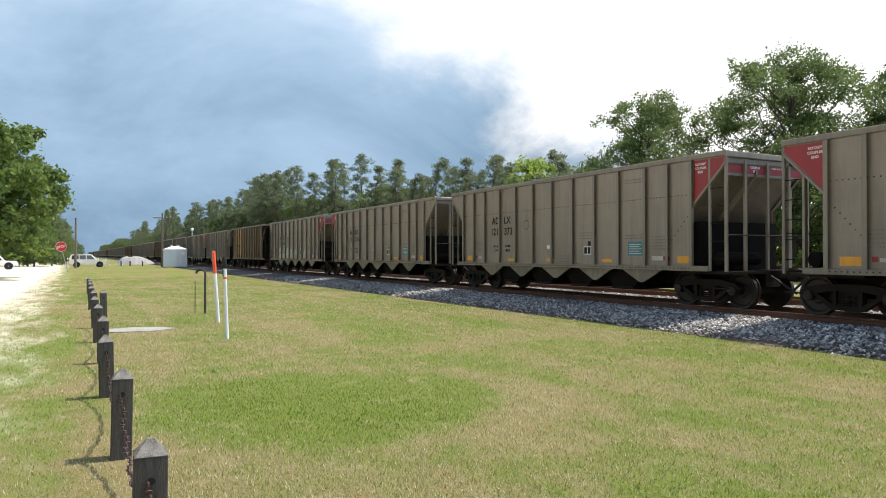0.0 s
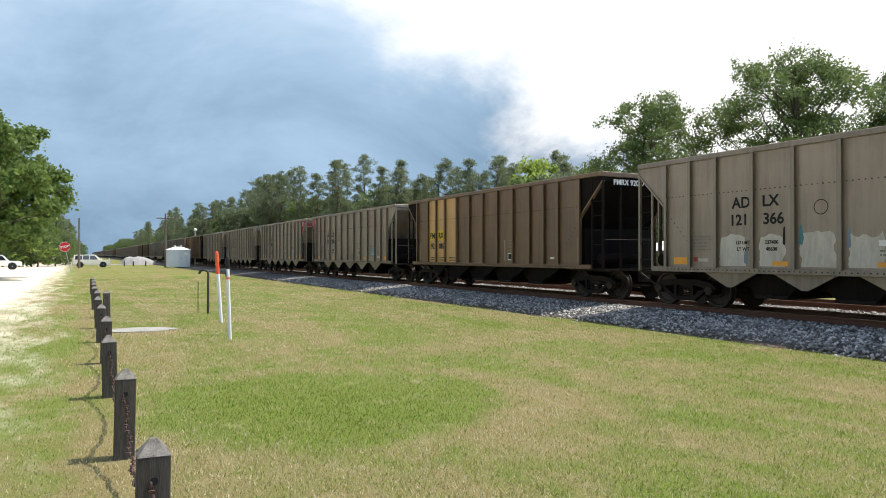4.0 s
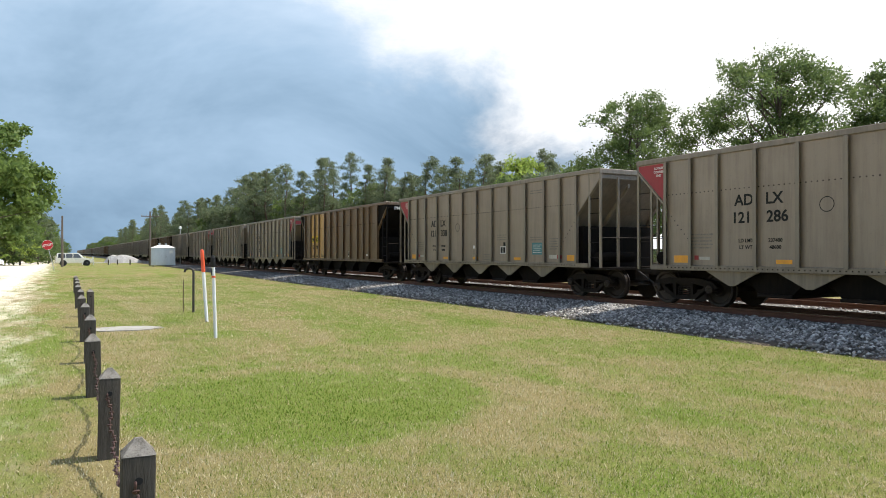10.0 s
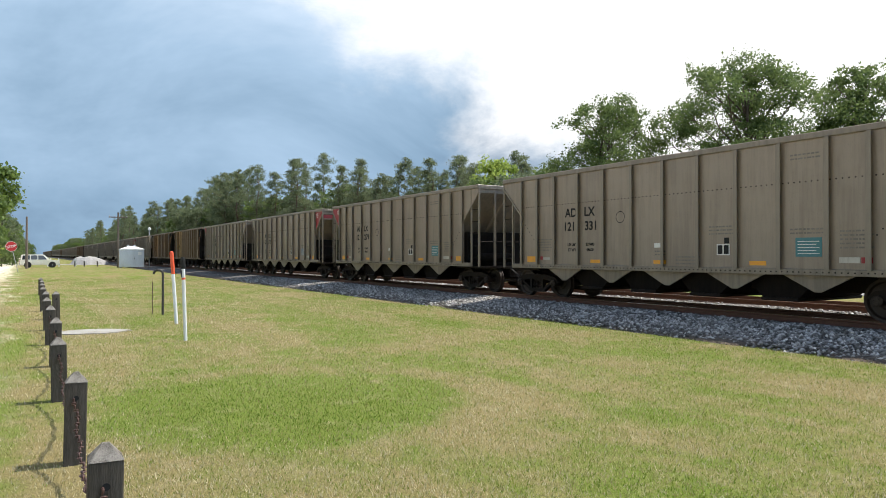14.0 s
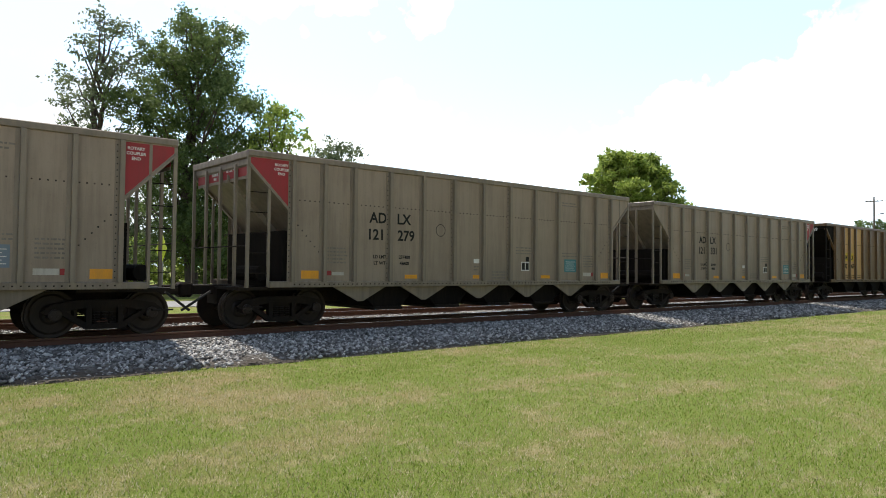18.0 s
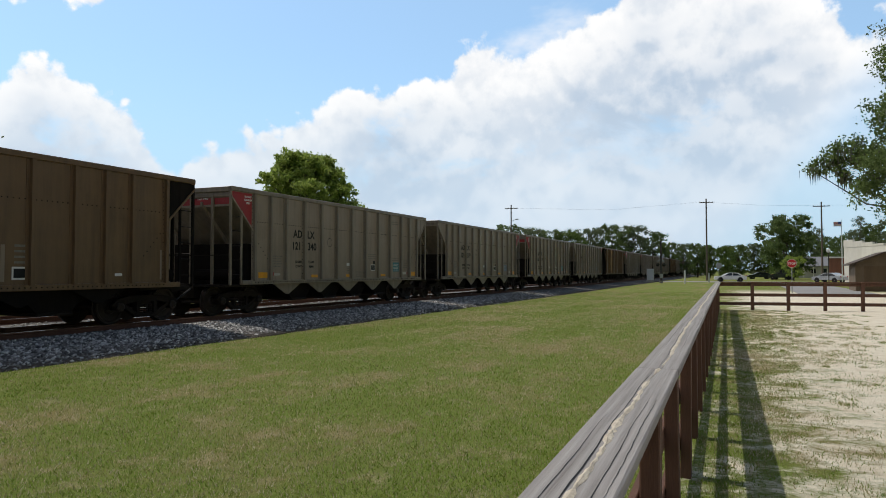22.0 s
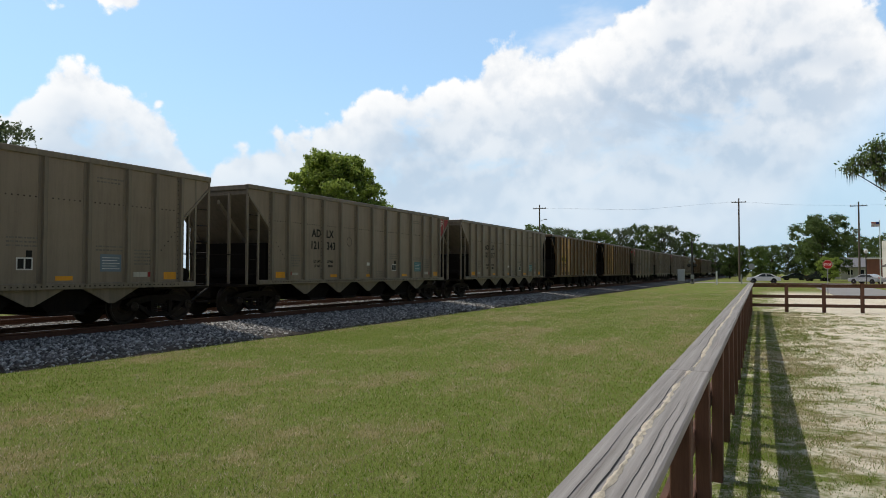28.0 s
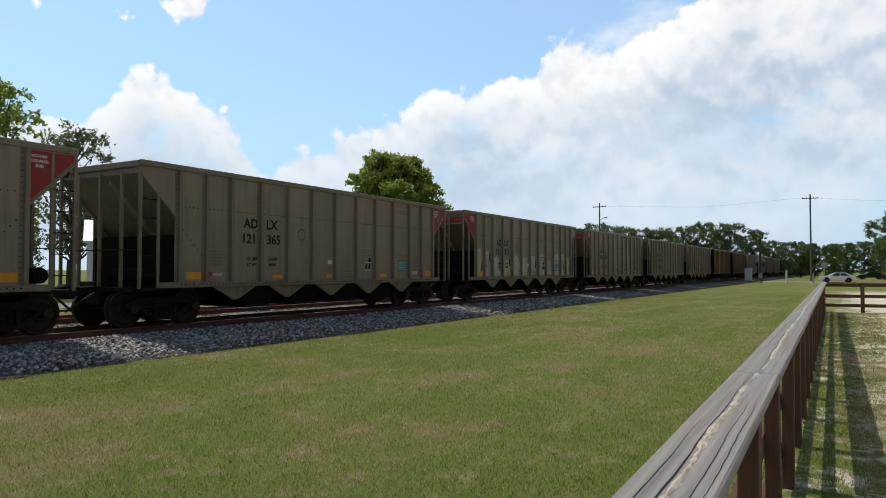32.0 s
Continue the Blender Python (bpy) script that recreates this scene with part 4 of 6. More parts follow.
# ---- coal train ----
TOP, EAVE, SILL = 4.39, 4.25, 1.37
LEN, HALF = 14.2, 1.6
POSTS = [1.09, 1.92, 2.76, 3.84, 4.92, 6.00, 7.10, 8.20, 9.28, 10.36, 11.44, 12.28, 13.11]
BROWN_POSTS = [1.09, 2.22, 3.03, 3.88, 4.95, 6.02, 7.10, 8.18, 9.25, 10.32, 11.17, 11.98, 13.11]


def hopper_car(tag, skin, post_skin, end_skin, label, detail):
    """An open-top coal hopper; x from its rear end, y across, z from the rail head up."""
    zr = -Z_RAIL
    car = thing("coal_hopper_car", label, "rail car", group="cars of the coal train")
    t, e, s = TOP + zr, EAVE + zr, SILL + zr
    ribs = BROWN_POSTS if tag == "brown" else POSTS
    h = HALF
    side = [(0.06, t - 0.06), (0.06, t - 0.30), (1.1, 3.05 + zr), (1.75, s + 0.75), (1.75, s - 0.02), (LEN - 1.75, s - 0.02), (LEN - 1.75, s + 0.75), (LEN - 1.1, 3.05 + zr), (LEN - 0.06, t - 0.30), (LEN - 0.06, t - 0.06)]
    part("hopper_body", plate(side, -h + 0.05, h - 0.05), "coaldust" if tag == "tan" else end_skin, car)
    for y0, y1 in ((-h - 0.05, -h + 0.08), (h - 0.08, h + 0.05)):
        part("top_chord", box((0, y0, e), (LEN, y1, t), 0.015), post_skin, car)
        part("side_sill", box((0.55, y0 + 0.0, s - 0.02), (LEN - 0.55, y1, s + 0.12), 0.012), post_skin, car)
    for x in (0.0, LEN - 0.12):
        part("end_chord", box((x, -h - 0.03, e - 0.02), (x + 0.12, h + 0.03, t - 0.01), 0.012), post_skin, car)
    # side panels between the posts
    for k, (a, b) in enumerate(zip(ribs, ribs[1:])):
        m = skin if not (tag == "brown" and k in (1, 2, 3)) else "ochre"
        part("side_panel", box((a + 0.003, -h - 0.0, s + 0.121), (b - 0.003, -h + 0.049, e - 0.001)), m, car)
    part("side_wall", box((POSTS[0], h - 0.049, s + 0.121), (POSTS[-1], h, e - 0.001)), skin, car)
    for y0, y1, sgn in ((-h, -h + 0.049, -1), (h - 0.049, h, 1)):
        for a, b in ((0.02, POSTS[0]), (LEN - 0.02, POSTS[-1])):
            part("end_gusset", plate([(a, e), (a, e - 0.16), (b, 3.05 + zr), (b, e)], y0, y1), end_skin if tag == "brown" else skin, car)
            dx = 0.05 if a < b else -0.05
            part("gusset_flange", plate([(a, e - 0.13), (a, e - 0.2), (b, 3.0 + zr), (b, 3.08 + zr)], y0 - 0.03, y1 + 0.03), post_skin, car)
    zbar = [(-0.105, 0.088), (-0.032, 0.088), (-0.032, 0.0), (0.058, 0.0), (0.058, 0.012), (-0.018, 0.012), (-0.018, 0.0995), (-0.105, 0.0995)]
    me = link_mesh("side_post", plate(zbar, s + 0.10, e, axis=2), post_skin)
    rivet = bmesh.new()
    for i in range(22):
        z = s + 0.2 + i * (e - s - 0.3) / 21
        box((-0.079, 0.079, z - 0.010), (-0.059, 0.088, z + 0.010), bm=rivet)
    rme = link_mesh("rivets", rivet, "ink")
    for x in ribs:
        p = part("side_post", me, post_skin, car, at=(x, -h - 0.10, 0))
        if detail and x in (ribs[0], ribs[3], ribs[5], ribs[7], ribs[-1]):
            part("rivets", rme, "ink", p)
        part("side_post", me, post_skin, car, at=(x, h, 0))
    if detail:
        row = bmesh.new()
        for i in range(92):
            x = POSTS[0] + 0.07 + i * (POSTS[-1] - POSTS[0] - 0.14) / 91
            for z in (s + 0.05, 3.36 + zr):
                box((x - 0.013, -h - (0.062 if z < 2 else 0.008), z - 0.013), (x + 0.013, -h - (0.05 if z < 2 else -0.001), z + 0.013), bm=row)
        part("rivet_strip", row, "truck", car)
        slant = bmesh.new()
        for i in range(6):
            for a, d in ((1.25, 1), (LEN - 1.25, -1)):
                x, z = a + d * i * 0.11, 2.78 + zr - i * 0.12
                box((x - 0.014, -h - 0.008, z - 0.014), (x + 0.014, -h + 0.001, z + 0.014), bm=slant)
        part("rivet_strip", slant, "ink", car)
    bar_skin = "black" if tag == "brown" else post_skin
    # corner posts, ladders and end stanchions
    for x0, d in ((0.0, 1), (LEN, -1)):
        for y in (-h - 0.01, h - 0.05):
            part("corner_post", box((min(x0, x0 + d * 0.07), y, s - 0.02), (max(x0, x0 + d * 0.07), y + 0.06, e)), bar_skin, car)
            part("stanchion", box((min(x0 + d * 0.5, x0 + d * 0.56), y, s), (max(x0 + d * 0.5, x0 + d * 0.56), y + 0.05, 3.66 + zr if d > 0 else e)), bar_skin, car)
        for y in (-0.85, 0.0, 0.85):
            part("end_stanchion", box((min(x0 + d * 0.03, x0 + d * 0.09), y - 0.04, s), (max(x0 + d * 0.03, x0 + d * 0.09), y + 0.04, e - 0.1)), bar_skin, car)
        for z0 in (0.3, 0.75, 1.2, 1.65, 2.1):
            lad = rod((x0 + d * 0.03, -h + 0.02, s + z0), (x0 + d * 0.53, -h + 0.02, s + z0), 0.012, 5)
            part("ladder_rung", lad, "truck", car)
        part("end_platform", box((min(x0 - d * 0.1, x0 + d * 1.8), -h + 0.1, s - 0.08), (max(x0 - d * 0.1, x0 + d * 1.8), h - 0.1, s - 0.01)), "truck", car)
        part("handrail", rod((x0 + d * 0.02, -h + 0.1, s + 0.9), (x0 + d * 0.02, h - 0.1, s + 0.9), 0.014, 5), "truck", car)
        brace = plate([(x0 + d * 0.05, e - 0.3), (x0 + d * 0.05, e - 0.42), (x0 + d * 1.35, s + 1.1), (x0 + d * 1.45, s + 1.2)], -0.45, -0.37)
        part("slope_brace", brace, bar_skin, car)
        # solid black box stands in for the shade under the end slope sheet
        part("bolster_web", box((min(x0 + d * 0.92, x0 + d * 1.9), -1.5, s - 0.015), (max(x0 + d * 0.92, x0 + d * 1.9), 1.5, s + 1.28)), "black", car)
        part("air_reservoir", rod((x0 + d * 0.55, -1.25, s + 0.3), (x0 + d * 0.55, 0.2, s + 0.3), 0.17, 12), "black", car)
        cp = part("coupler", box((min(x0 - d * 0.9, x0 + d * 0.4), -0.09, 0.78), (max(x0 - d * 0.9, x0 + d * 0.4), 0.09, 1.0), 0.02), "truck", car)
        part("coupler_head", box((min(x0 - d * 0.92, x0 - d * 0.62), -0.17, 0.72), (max(x0 - d * 0.92, x0 - d * 0.62), 0.17, 1.06), 0.05), "truck", cp)
        part("air_hose", rod((x0 - d * 0.25, -0.3, 0.85), (x0 - d * 0.85, -0.12, 0.42), 0.03, 7), "tyre", car)
        part("step", box((min(x0 + d * 0.02, x0 + d * 0.42), -h + 0.0, 0.52), (max(x0 + d * 0.02, x0 + d * 0.42), -h + 0.12, 0.55)), "truck", car)
    part("centre_sill", box((-0.1, -0.28, s - 0.42), (LEN + 0.1, 0.28, s - 0.03)), "truck", car)
    mid = LEN / 2
    vskin = post_skin if tag != "brown" else "black"
    for k in range(5):
        c = mid + (k - 2) * 2.02
        out = [(c - 0.78, s - 0.02), (c - 0.07, s - 0.38), (c + 0.07, s - 0.38), (c + 0.78, s - 0.02)]
        for y in (-h + 0.10, h - 0.14):
            part("hopper_skirt", plate(out, y, y + 0.04), vskin, car)
    for k in range(4):
        c = mid + (k - 1.5) * 2.02
        ch = plate([(c - 1.0, s), (c - 0.42, 0.42), (c + 0.42, 0.42), (c + 1.0, s)], -1.25, 1.25)
        gate = part("hopper_chute", ch, "black", car)
        part("discharge_gate", box((c - 0.46, -1.3, 0.36), (c + 0.46, 1.3, 0.44), 0.02), "truck", gate)
    return car


def sideframe(sgn):
    """Cast truck side: arched top, drop centre, two window openings."""
    bm = bmesh.new()
    y0, y1 = (sgn * 1.00 - 0.07, sgn * 1.00 + 0.07)
    top = [(-1.12, 0.52), (-0.95, 0.66), (-0.5, 0.74), (0.5, 0.74), (0.95, 0.66), (1.12, 0.52), (0.98, 0.44), (0.72, 0.52), (0.4, 0.58), (-0.4, 0.58), (-0.72, 0.52), (-0.98, 0.44)]
    plate(top, y0, y1, bm=bm)
    plate([(-0.86, 0.52), (-0.34, 0.16), (0.34, 0.16), (0.86, 0.52), (0.70, 0.52), (0.30, 0.27), (-0.30, 0.27), (-0.70, 0.52)], y0, y1, bm=bm)
    for x in (-0.34, 0.24):
        plate([(x, 0.24), (x + 0.10, 0.24), (x + 0.10, 0.62), (x, 0.62)], y0 - 0.01, y1 + 0.01, bm=bm)
    return bm


def add_trucks(car):
    frames = {s: link_mesh("side_frame", sideframe(s), "truck") for s in (-1, 1)}
    spring = bmesh.new()
    for sgn in (-1, 1):
        for x in (-0.15, 0.0, 0.15):
            for i in range(5):
                rod((x, sgn, 0.27 + i * 0.05), (x, sgn, 0.30 + i * 0.05), 0.075, 8, bm=spring)
    sp = link_mesh("spring_nest", spring, "truck")
    prof = [(0.08, -0.74), (0.16, -0.74), (0.2, -0.70), (0.36, -0.70), (0.40, -0.74), (0.455, -0.745), (0.455, -0.64), (0.485, -0.63), (0.485, -0.60), (0.3, -0.62), (0.09, -0.6)]
    prof = prof + [(r, -y) for r, y in prof[::-1]]
    ws = lathe(prof, "Y", 28)
    for sgn in (-1, 1):
        lathe([(0.10, sgn * 0.74), (0.12, sgn * 1.12), (0.09, sgn * 1.135)], "Y", 12, ws)
        for i in range(3):
            a = i * 2.094
            rod((0.055 * math.cos(a), sgn * 1.13, 0.055 * math.sin(a)), (0.055 * math.cos(a), sgn * 1.16, 0.055 * math.sin(a)), 0.018, 6, bm=ws)
    ws = link_mesh("wheelset", ws, "wheel")
    rim = bmesh.new()
    for sgn in (-1, 1):
        lathe([(0.452, sgn * 0.746), (0.4575, sgn * 0.746), (0.4575, sgn * 0.64), (0.452, sgn * 0.64)], "Y", 28, rim)
    rim = link_mesh("wheel_tread", rim, "tread")
    sets = []
    for x in (1.17, LEN - 1.17):
        tk = part("truck", box((-0.24, -1.0, 0.42), (0.24, 1.0, 0.66), 0.03), "truck", car, "dark oily four-wheel truck", (x, 0, 0))
        for s in (-1, 1):
            part("side_frame", frames[s], "truck", tk)
        part("spring_nest", sp, "truck", tk)
        for dx in (-0.889, 0.889):
            w = part("wheelset", ws, "wheel", tk, at=(dx, 0, 0.457))
            sets.append(w)
    return sets


def dress(car, k, kind, red_rear, red_front, number):
    """Stencils, placards, reflectors and red rotary-coupler panels of one car."""
    zr, h = -Z_RAIL, HALF
    y = -h - (0.007 if k in (3, 19) else 0.004)
    e = EAVE + zr
    low = SILL + zr + 0.13
    if kind == "tan":
        for on, a, b in ((red_rear, 0.06, POSTS[0] - 0.06), (red_front, LEN - 0.06, POSTS[-1] + 0.06)):
            if on:
                p = part("rotary_end_panel", plate([(a, e - 0.02), (a, e - 0.13), (b, 3.16 + zr), (b, e - 0.02)], y - 0.004, y), "red", car, "faded red rotary-coupler end panel")
                cx = (b - 0.22) if a < b else (b + 0.22)
                for i, word in enumerate(("ROTARY", "COUPLER", "END")):
                    part("stencil", lettering(word, 0.085, "white"), "white", p, at=(cx, y - 0.006, e - 0.16 - i * 0.1))
                x0 = 0.0 if a < b else LEN
                d = 1 if a < b else -1
                for j, (y0, y1) in enumerate(((-h + 0.1, -0.895), (-0.805, -0.045), (0.045, 0.805), (0.895, h - 0.1))):
                    part("end_panel", box((min(x0 + 0.10 * d, x0 + 0.108 * d), y0, e - 0.40), (max(x0 + 0.10 * d, x0 + 0.108 * d), y1, e - 0.03)), "red", car, "faded red end panel")
                turn = -90 if d > 0 else 90
                for i, word in enumerate(("ROTARY", "COUPLER", "END")):
                    part("stencil", lettering(word, 0.085, "white"), "white", car, at=pose(x0 + 0.096 * d, 0.42 if d > 0 else -0.42, e - 0.16 - i * 0.1, 0, 0, turn))
                if number:
                    part("stencil", lettering(number, 0.15, "white"), "white", car, at=pose(x0 + 0.096 * d, -0.42 if d > 0 else 0.42, e - 0.24, 0, 0, turn))
                part("end_band", box((min(x0 + 0.095 * d, x0 + 0.115 * d), -h + 0.1, e - 0.47), (max(x0 + 0.095 * d, x0 + 0.115 * d), h - 0.1, e - 0.405)), "tan_post", car)
        orange = ((1.35, 0.46), (4.35, 0.40), (6.75, 0.42), (9.6, 0.42), (12.6, 0.50))
        for x, w in orange:
            part("reflector", box((x, y - 0.004, low + 0.05), (x + w, y, low + (0.24 if x in (1.35, 12.6) else 0.15))), "orange", car, "orange reflector strip")
        part("consolidated_stencil", box((8.72, y - 0.004, low + 0.28), (9.08, y, low + 0.55)), "white", car, "white framed stencil")
        for x, w in ((8.75, 0.13), (8.92, 0.13)):
            part("stencil", box((x, y - 0.007, low + 0.31), (x + w, y - 0.004, low + 0.52)), "ink", car)
        part("stencil", box((8.93, y - 0.004, low + 0.56), (9.06, y, low + 0.70)), "ink", car)
        part("placard", box((6.78, y - 0.004, low + 0.48), (7.01, y, low + 0.60)), "white", car, "small white placard")
        tl = "teal" if k % 3 else "blueplate"
        pl = part("placard", box((10.72, y - 0.005, low + 0.25), (11.3, y, low + 0.66)), tl, car, "weathered blue-green placard")
        bars = bmesh.new()
        for i in range(5):
            box((10.77, y - 0.008, low + 0.31 + i * 0.065), (11.25 - 0.07 * (i % 2), y - 0.005, low + 0.325 + i * 0.065), bm=bars)
        part("stencil", bars, "white", pl)
        bars = bmesh.new()
        for x0, n, wd, z0 in ((1.92, 5, 0.6, 0.42), (11.68, 5, 0.62, 0.42), (6.8, 2, 0.35, 0.28), (7.5, 3, 0.65, 0.05), (8.5, 3, 0.75, 0.78), (10.6, 2, 0.7, 0.74), (10.6, 2, 0.65, 2.35)):
            for i in range(n):
                x, z = x0, low + z0 + i * 0.085
                while x < x0 + wd:
                    ln = 0.04 + 0.06 * ((k * 7 + i * 5 + int(x * 31)) % 3) / 2
                    box((x, y - 0.003, z), (x + ln, y, z + 0.035), bm=bars)
                    x += ln + 0.025
        tagged(part("stencil", bars, "faint", car, "faded lettering"), kind="stuff")
        part("stencil", box((2.18, y - 0.004, low + 0.13), (2.5, y, low + 0.21)), "dustywhite", car)
        part("stencil", box((2.02, y - 0.004, low + 0.13), (2.15, y, low + 0.24)), "red", car)
        part("stencil", box((12.1, y - 0.004, low + 0.12), (12.32, y, low + 0.24)), "red", car)
        part("stencil", box((11.66, y - 0.004, low + 0.12), (12.08, y, low + 0.24)), "dustywhite", car)
        ring = bmesh.new()
        for i in range(24):
            a0, a1 = 2 * math.pi * i / 24, 2 * math.pi * (i + 1) / 24
            q = [ring.verts.new((r * math.cos(a), 0, r * math.sin(a))) for r, a in ((0.15, a0), (0.168, a0), (0.168, a1), (0.15, a1))]
            ring.faces.new(q)
        part("stencil", ring, "ink", car, at=(5.55, y - 0.003, 2.85 + zr))
        for i, (x, s) in enumerate(((3.50, "AD"), (4.30, "LX"))):
            part("stencil", lettering(s, 0.37, "ink"), "ink", car, at=(x, y - 0.002, 2.95 + zr))
        if number:
            for x, s in ((3.43, number[:3]), (4.38, number[3:])):
                part("stencil", lettering(s, 0.37, "ink"), "ink", car, at=(x, y - 0.002, 2.53 + zr))
            for i, (p, q) in enumerate((("LT WT", "48600"), ("LD LMT", "237400"))):
                part("stencil", lettering(p, 0.12, "ink"), "ink", car, at=(3.55, y - 0.002, low + 0.40 + i * 0.16))
                part("stencil", lettering(q, 0.12, "ink"), "ink", car, at=(4.33, y - 0.002, low + 0.40 + i * 0.16))
        else:
            for x in (3.15, 3.5, 4.05, 4.4):
                part("stencil", box((x, y - 0.003, 2.66 + zr), (x + 0.17, y, 2.88 + zr)), "ink", car)
    else:
        for x0, x1 in ((2.34, 2.86), (3.12, 3.70)):
            part("stencil_patch", box((x0, y + 0.001, 2.46 + zr), (x1, y + 0.003, 2.90 + zr)), "yellow", car, "bright yellow patch behind the letters")
        for i, (x, s) in enumerate(((2.60, "PM"), (3.42, "RX"))):
            part("stencil", lettering(s, 0.36, "ink"), "ink", car, at=(x, y - 0.002, 2.54 + zr))
        if number:
            for x, s in ((2.62, number[:2]), (3.50, number[2:])):
                part("stencil", lettering(s, 0.34, "ink"), "ink", car, at=(x, y - 0.002, 2.08 + zr))
        else:
            for x in (2.5, 2.8, 3.3, 3.6):
                part("stencil", box((x, y - 0.003, 2.1 + zr), (x + 0.2, y, 2.33 + zr)), "ink", car)
        bars = bmesh.new()
        for x0, n, wd, z0 in ((2.45, 2, 0.5, 0.05), (3.2, 2, 0.6, 0.05), (4.2, 2, 0.5, 0.05)):
            for i in range(n):
                x, z = x0, low + z0 + i * 0.1
                while x < x0 + wd:
                    box((x, y - 0.003, z), (x + 0.06, y, z + 0.045), bm=bars)
                    x += 0.09
        part("stencil", bars, "ink", car)
        for x in (1.26, 5.9, 8.6, 12.95):
            part("reflector", box((x, y - 0.004, low + 0.06), (x + 0.09, y, low + 0.85)), "tan", car, "dusty yellow reflector strip")
        part("placard", box((8.85, y - 0.004, low + 0.10), (9.2, y, low + 0.38)), "white", car, "white framed stencil")
        part("stencil", box((8.89, y - 0.007, low + 0.14), (9.16, y - 0.004, low + 0.34)), "ink", car)
        for i in range(4):
            part("stencil", box((8.9, y - 0.004, low + 0.45 + i * 0.12), (9.15, y, low + 0.50 + i * 0.12)), "faint", car)
        part("placard", box((11.5, y - 0.004, low + 0.16), (11.72, y, low + 0.23)), "white", car, "small white placard")
        if number:
            for xe, d in ((-0.006, -90), (LEN + 0.006, 90)):
                part("stencil", lettering("PMRX " + number, 0.24, "white"), "white", car, at=pose(xe, -0.55 if d < 0 else -0.55, e - 0.26, 0, 0, d))


# kind, red ends and number of each car, from the head of the train in view
FIRST = [("tan", 1, 0, ""), ("tan", 0, 1, "121373"), ("tan", 1, 0, "121336"), ("tan", 0, 1, "121366"), ("brown", 0, 0, "92087"),
         ("tan", 1, 0, "121280"), ("tan", 0, 1, "121368"), ("tan", 1, 0, "121286"), ("tan", 1, 0, "121338"), ("brown", 0, 0, "92069"),
         ("tan", 0, 1, "121331"), ("tan", 1, 0, "121279"), ("tan", 0, 1, "121319"), ("tan", 1, 0, "121340"), ("brown", 0, 0, "92203"),
         ("brown", 0, 0, "92132"), ("tan", 0, 0, "121317"), ("tan", 0, 1, "121343"), ("tan", 1, 0, "121329"), ("tan", 1, 0, "121313"),
         ("tan", 0, 1, "121365"), ("tan", 0, 1, "")]
PITCH, HEAD, PACE, SLOWING = 15.72, -10.357, 10.6386, -0.00522


def rolled(t):
    """How far the train has come along after t seconds."""
    return PACE * t + SLOWING * t * t


TRAIN = []


def graffiti(car, k):
    """Worn patches of pale paint over the lower half of the panels, coloured scraps at their edges."""
    rng = random.Random(70 + k)
    low = SILL - Z_RAIL + 0.16
    for i, (a, b) in enumerate(zip(POSTS, POSTS[1:])):
        if k == 3 and i not in (2, 3, 4, 5, 6, 8):
            continue
        wide = b - a
        x0, x1 = a + 0.07 + rng.uniform(0.0, 0.10) * wide, b - 0.12 - rng.uniform(0.0, 0.16) * wide
        top = low + (rng.uniform(0.72, 1.12) if k == 19 else rng.uniform(0.45, 0.8))
        n = 9
        sway = [rng.uniform(-0.05, 0.05) for _ in range(4)]
        pts = [(x0 + sway[0] * math.sin(j * 0.9) + rng.uniform(-0.02, 0.02), low + (top - 0.12 - low) * j / n) for j in range(n)]
        peak = rng.choice((0.12, 0.02, -0.04))
        pts += [(x0 + (x1 - x0) * (j + 0.5) / 9, top + peak * math.sin(math.pi * (j + 0.5) / 9) + sway[1] * math.sin(j * 1.3) + rng.uniform(-0.035, 0.035)) for j in range(9)]
        pts += [(x1 + sway[2] * math.sin(j * 0.8) + rng.uniform(-0.02, 0.02), low + (top - 0.12 - low) * j / n) for j in range(n - 1, -1, -1)]
        part("paint_patch", plate(pts, -HALF - 0.0035, -HALF - 0.001), "dustywhite", car, "dusty white paint patch")
        for j in range(4 if k == 19 else 1):
            w, h0 = rng.uniform(0.05, 0.15), low + rng.uniform(0.02, 0.75)
            x = (x0 - w * 0.4) if rng.random() < 0.5 else x1 - w * 0.6
            q = [(x, h0), (x + w * 0.7, h0 - 0.04), (x + w, h0 + rng.uniform(0, 0.15)), (x + w * rng.uniform(0.5, 1), h0 + rng.uniform(0.25, 0.5)), (x + w * 0.3, h0 + rng.uniform(0.3, 0.42)), (x + w * 0.1, h0 + rng.uniform(0.12, 0.25))]
            part("paint_patch", plate(q, -HALF - 0.006 - 0.0006 * j, -HALF - 0.0036), rng.choice(("ink", "teal", "orange", "ink", "purple", "ink", "blueplate")), car)


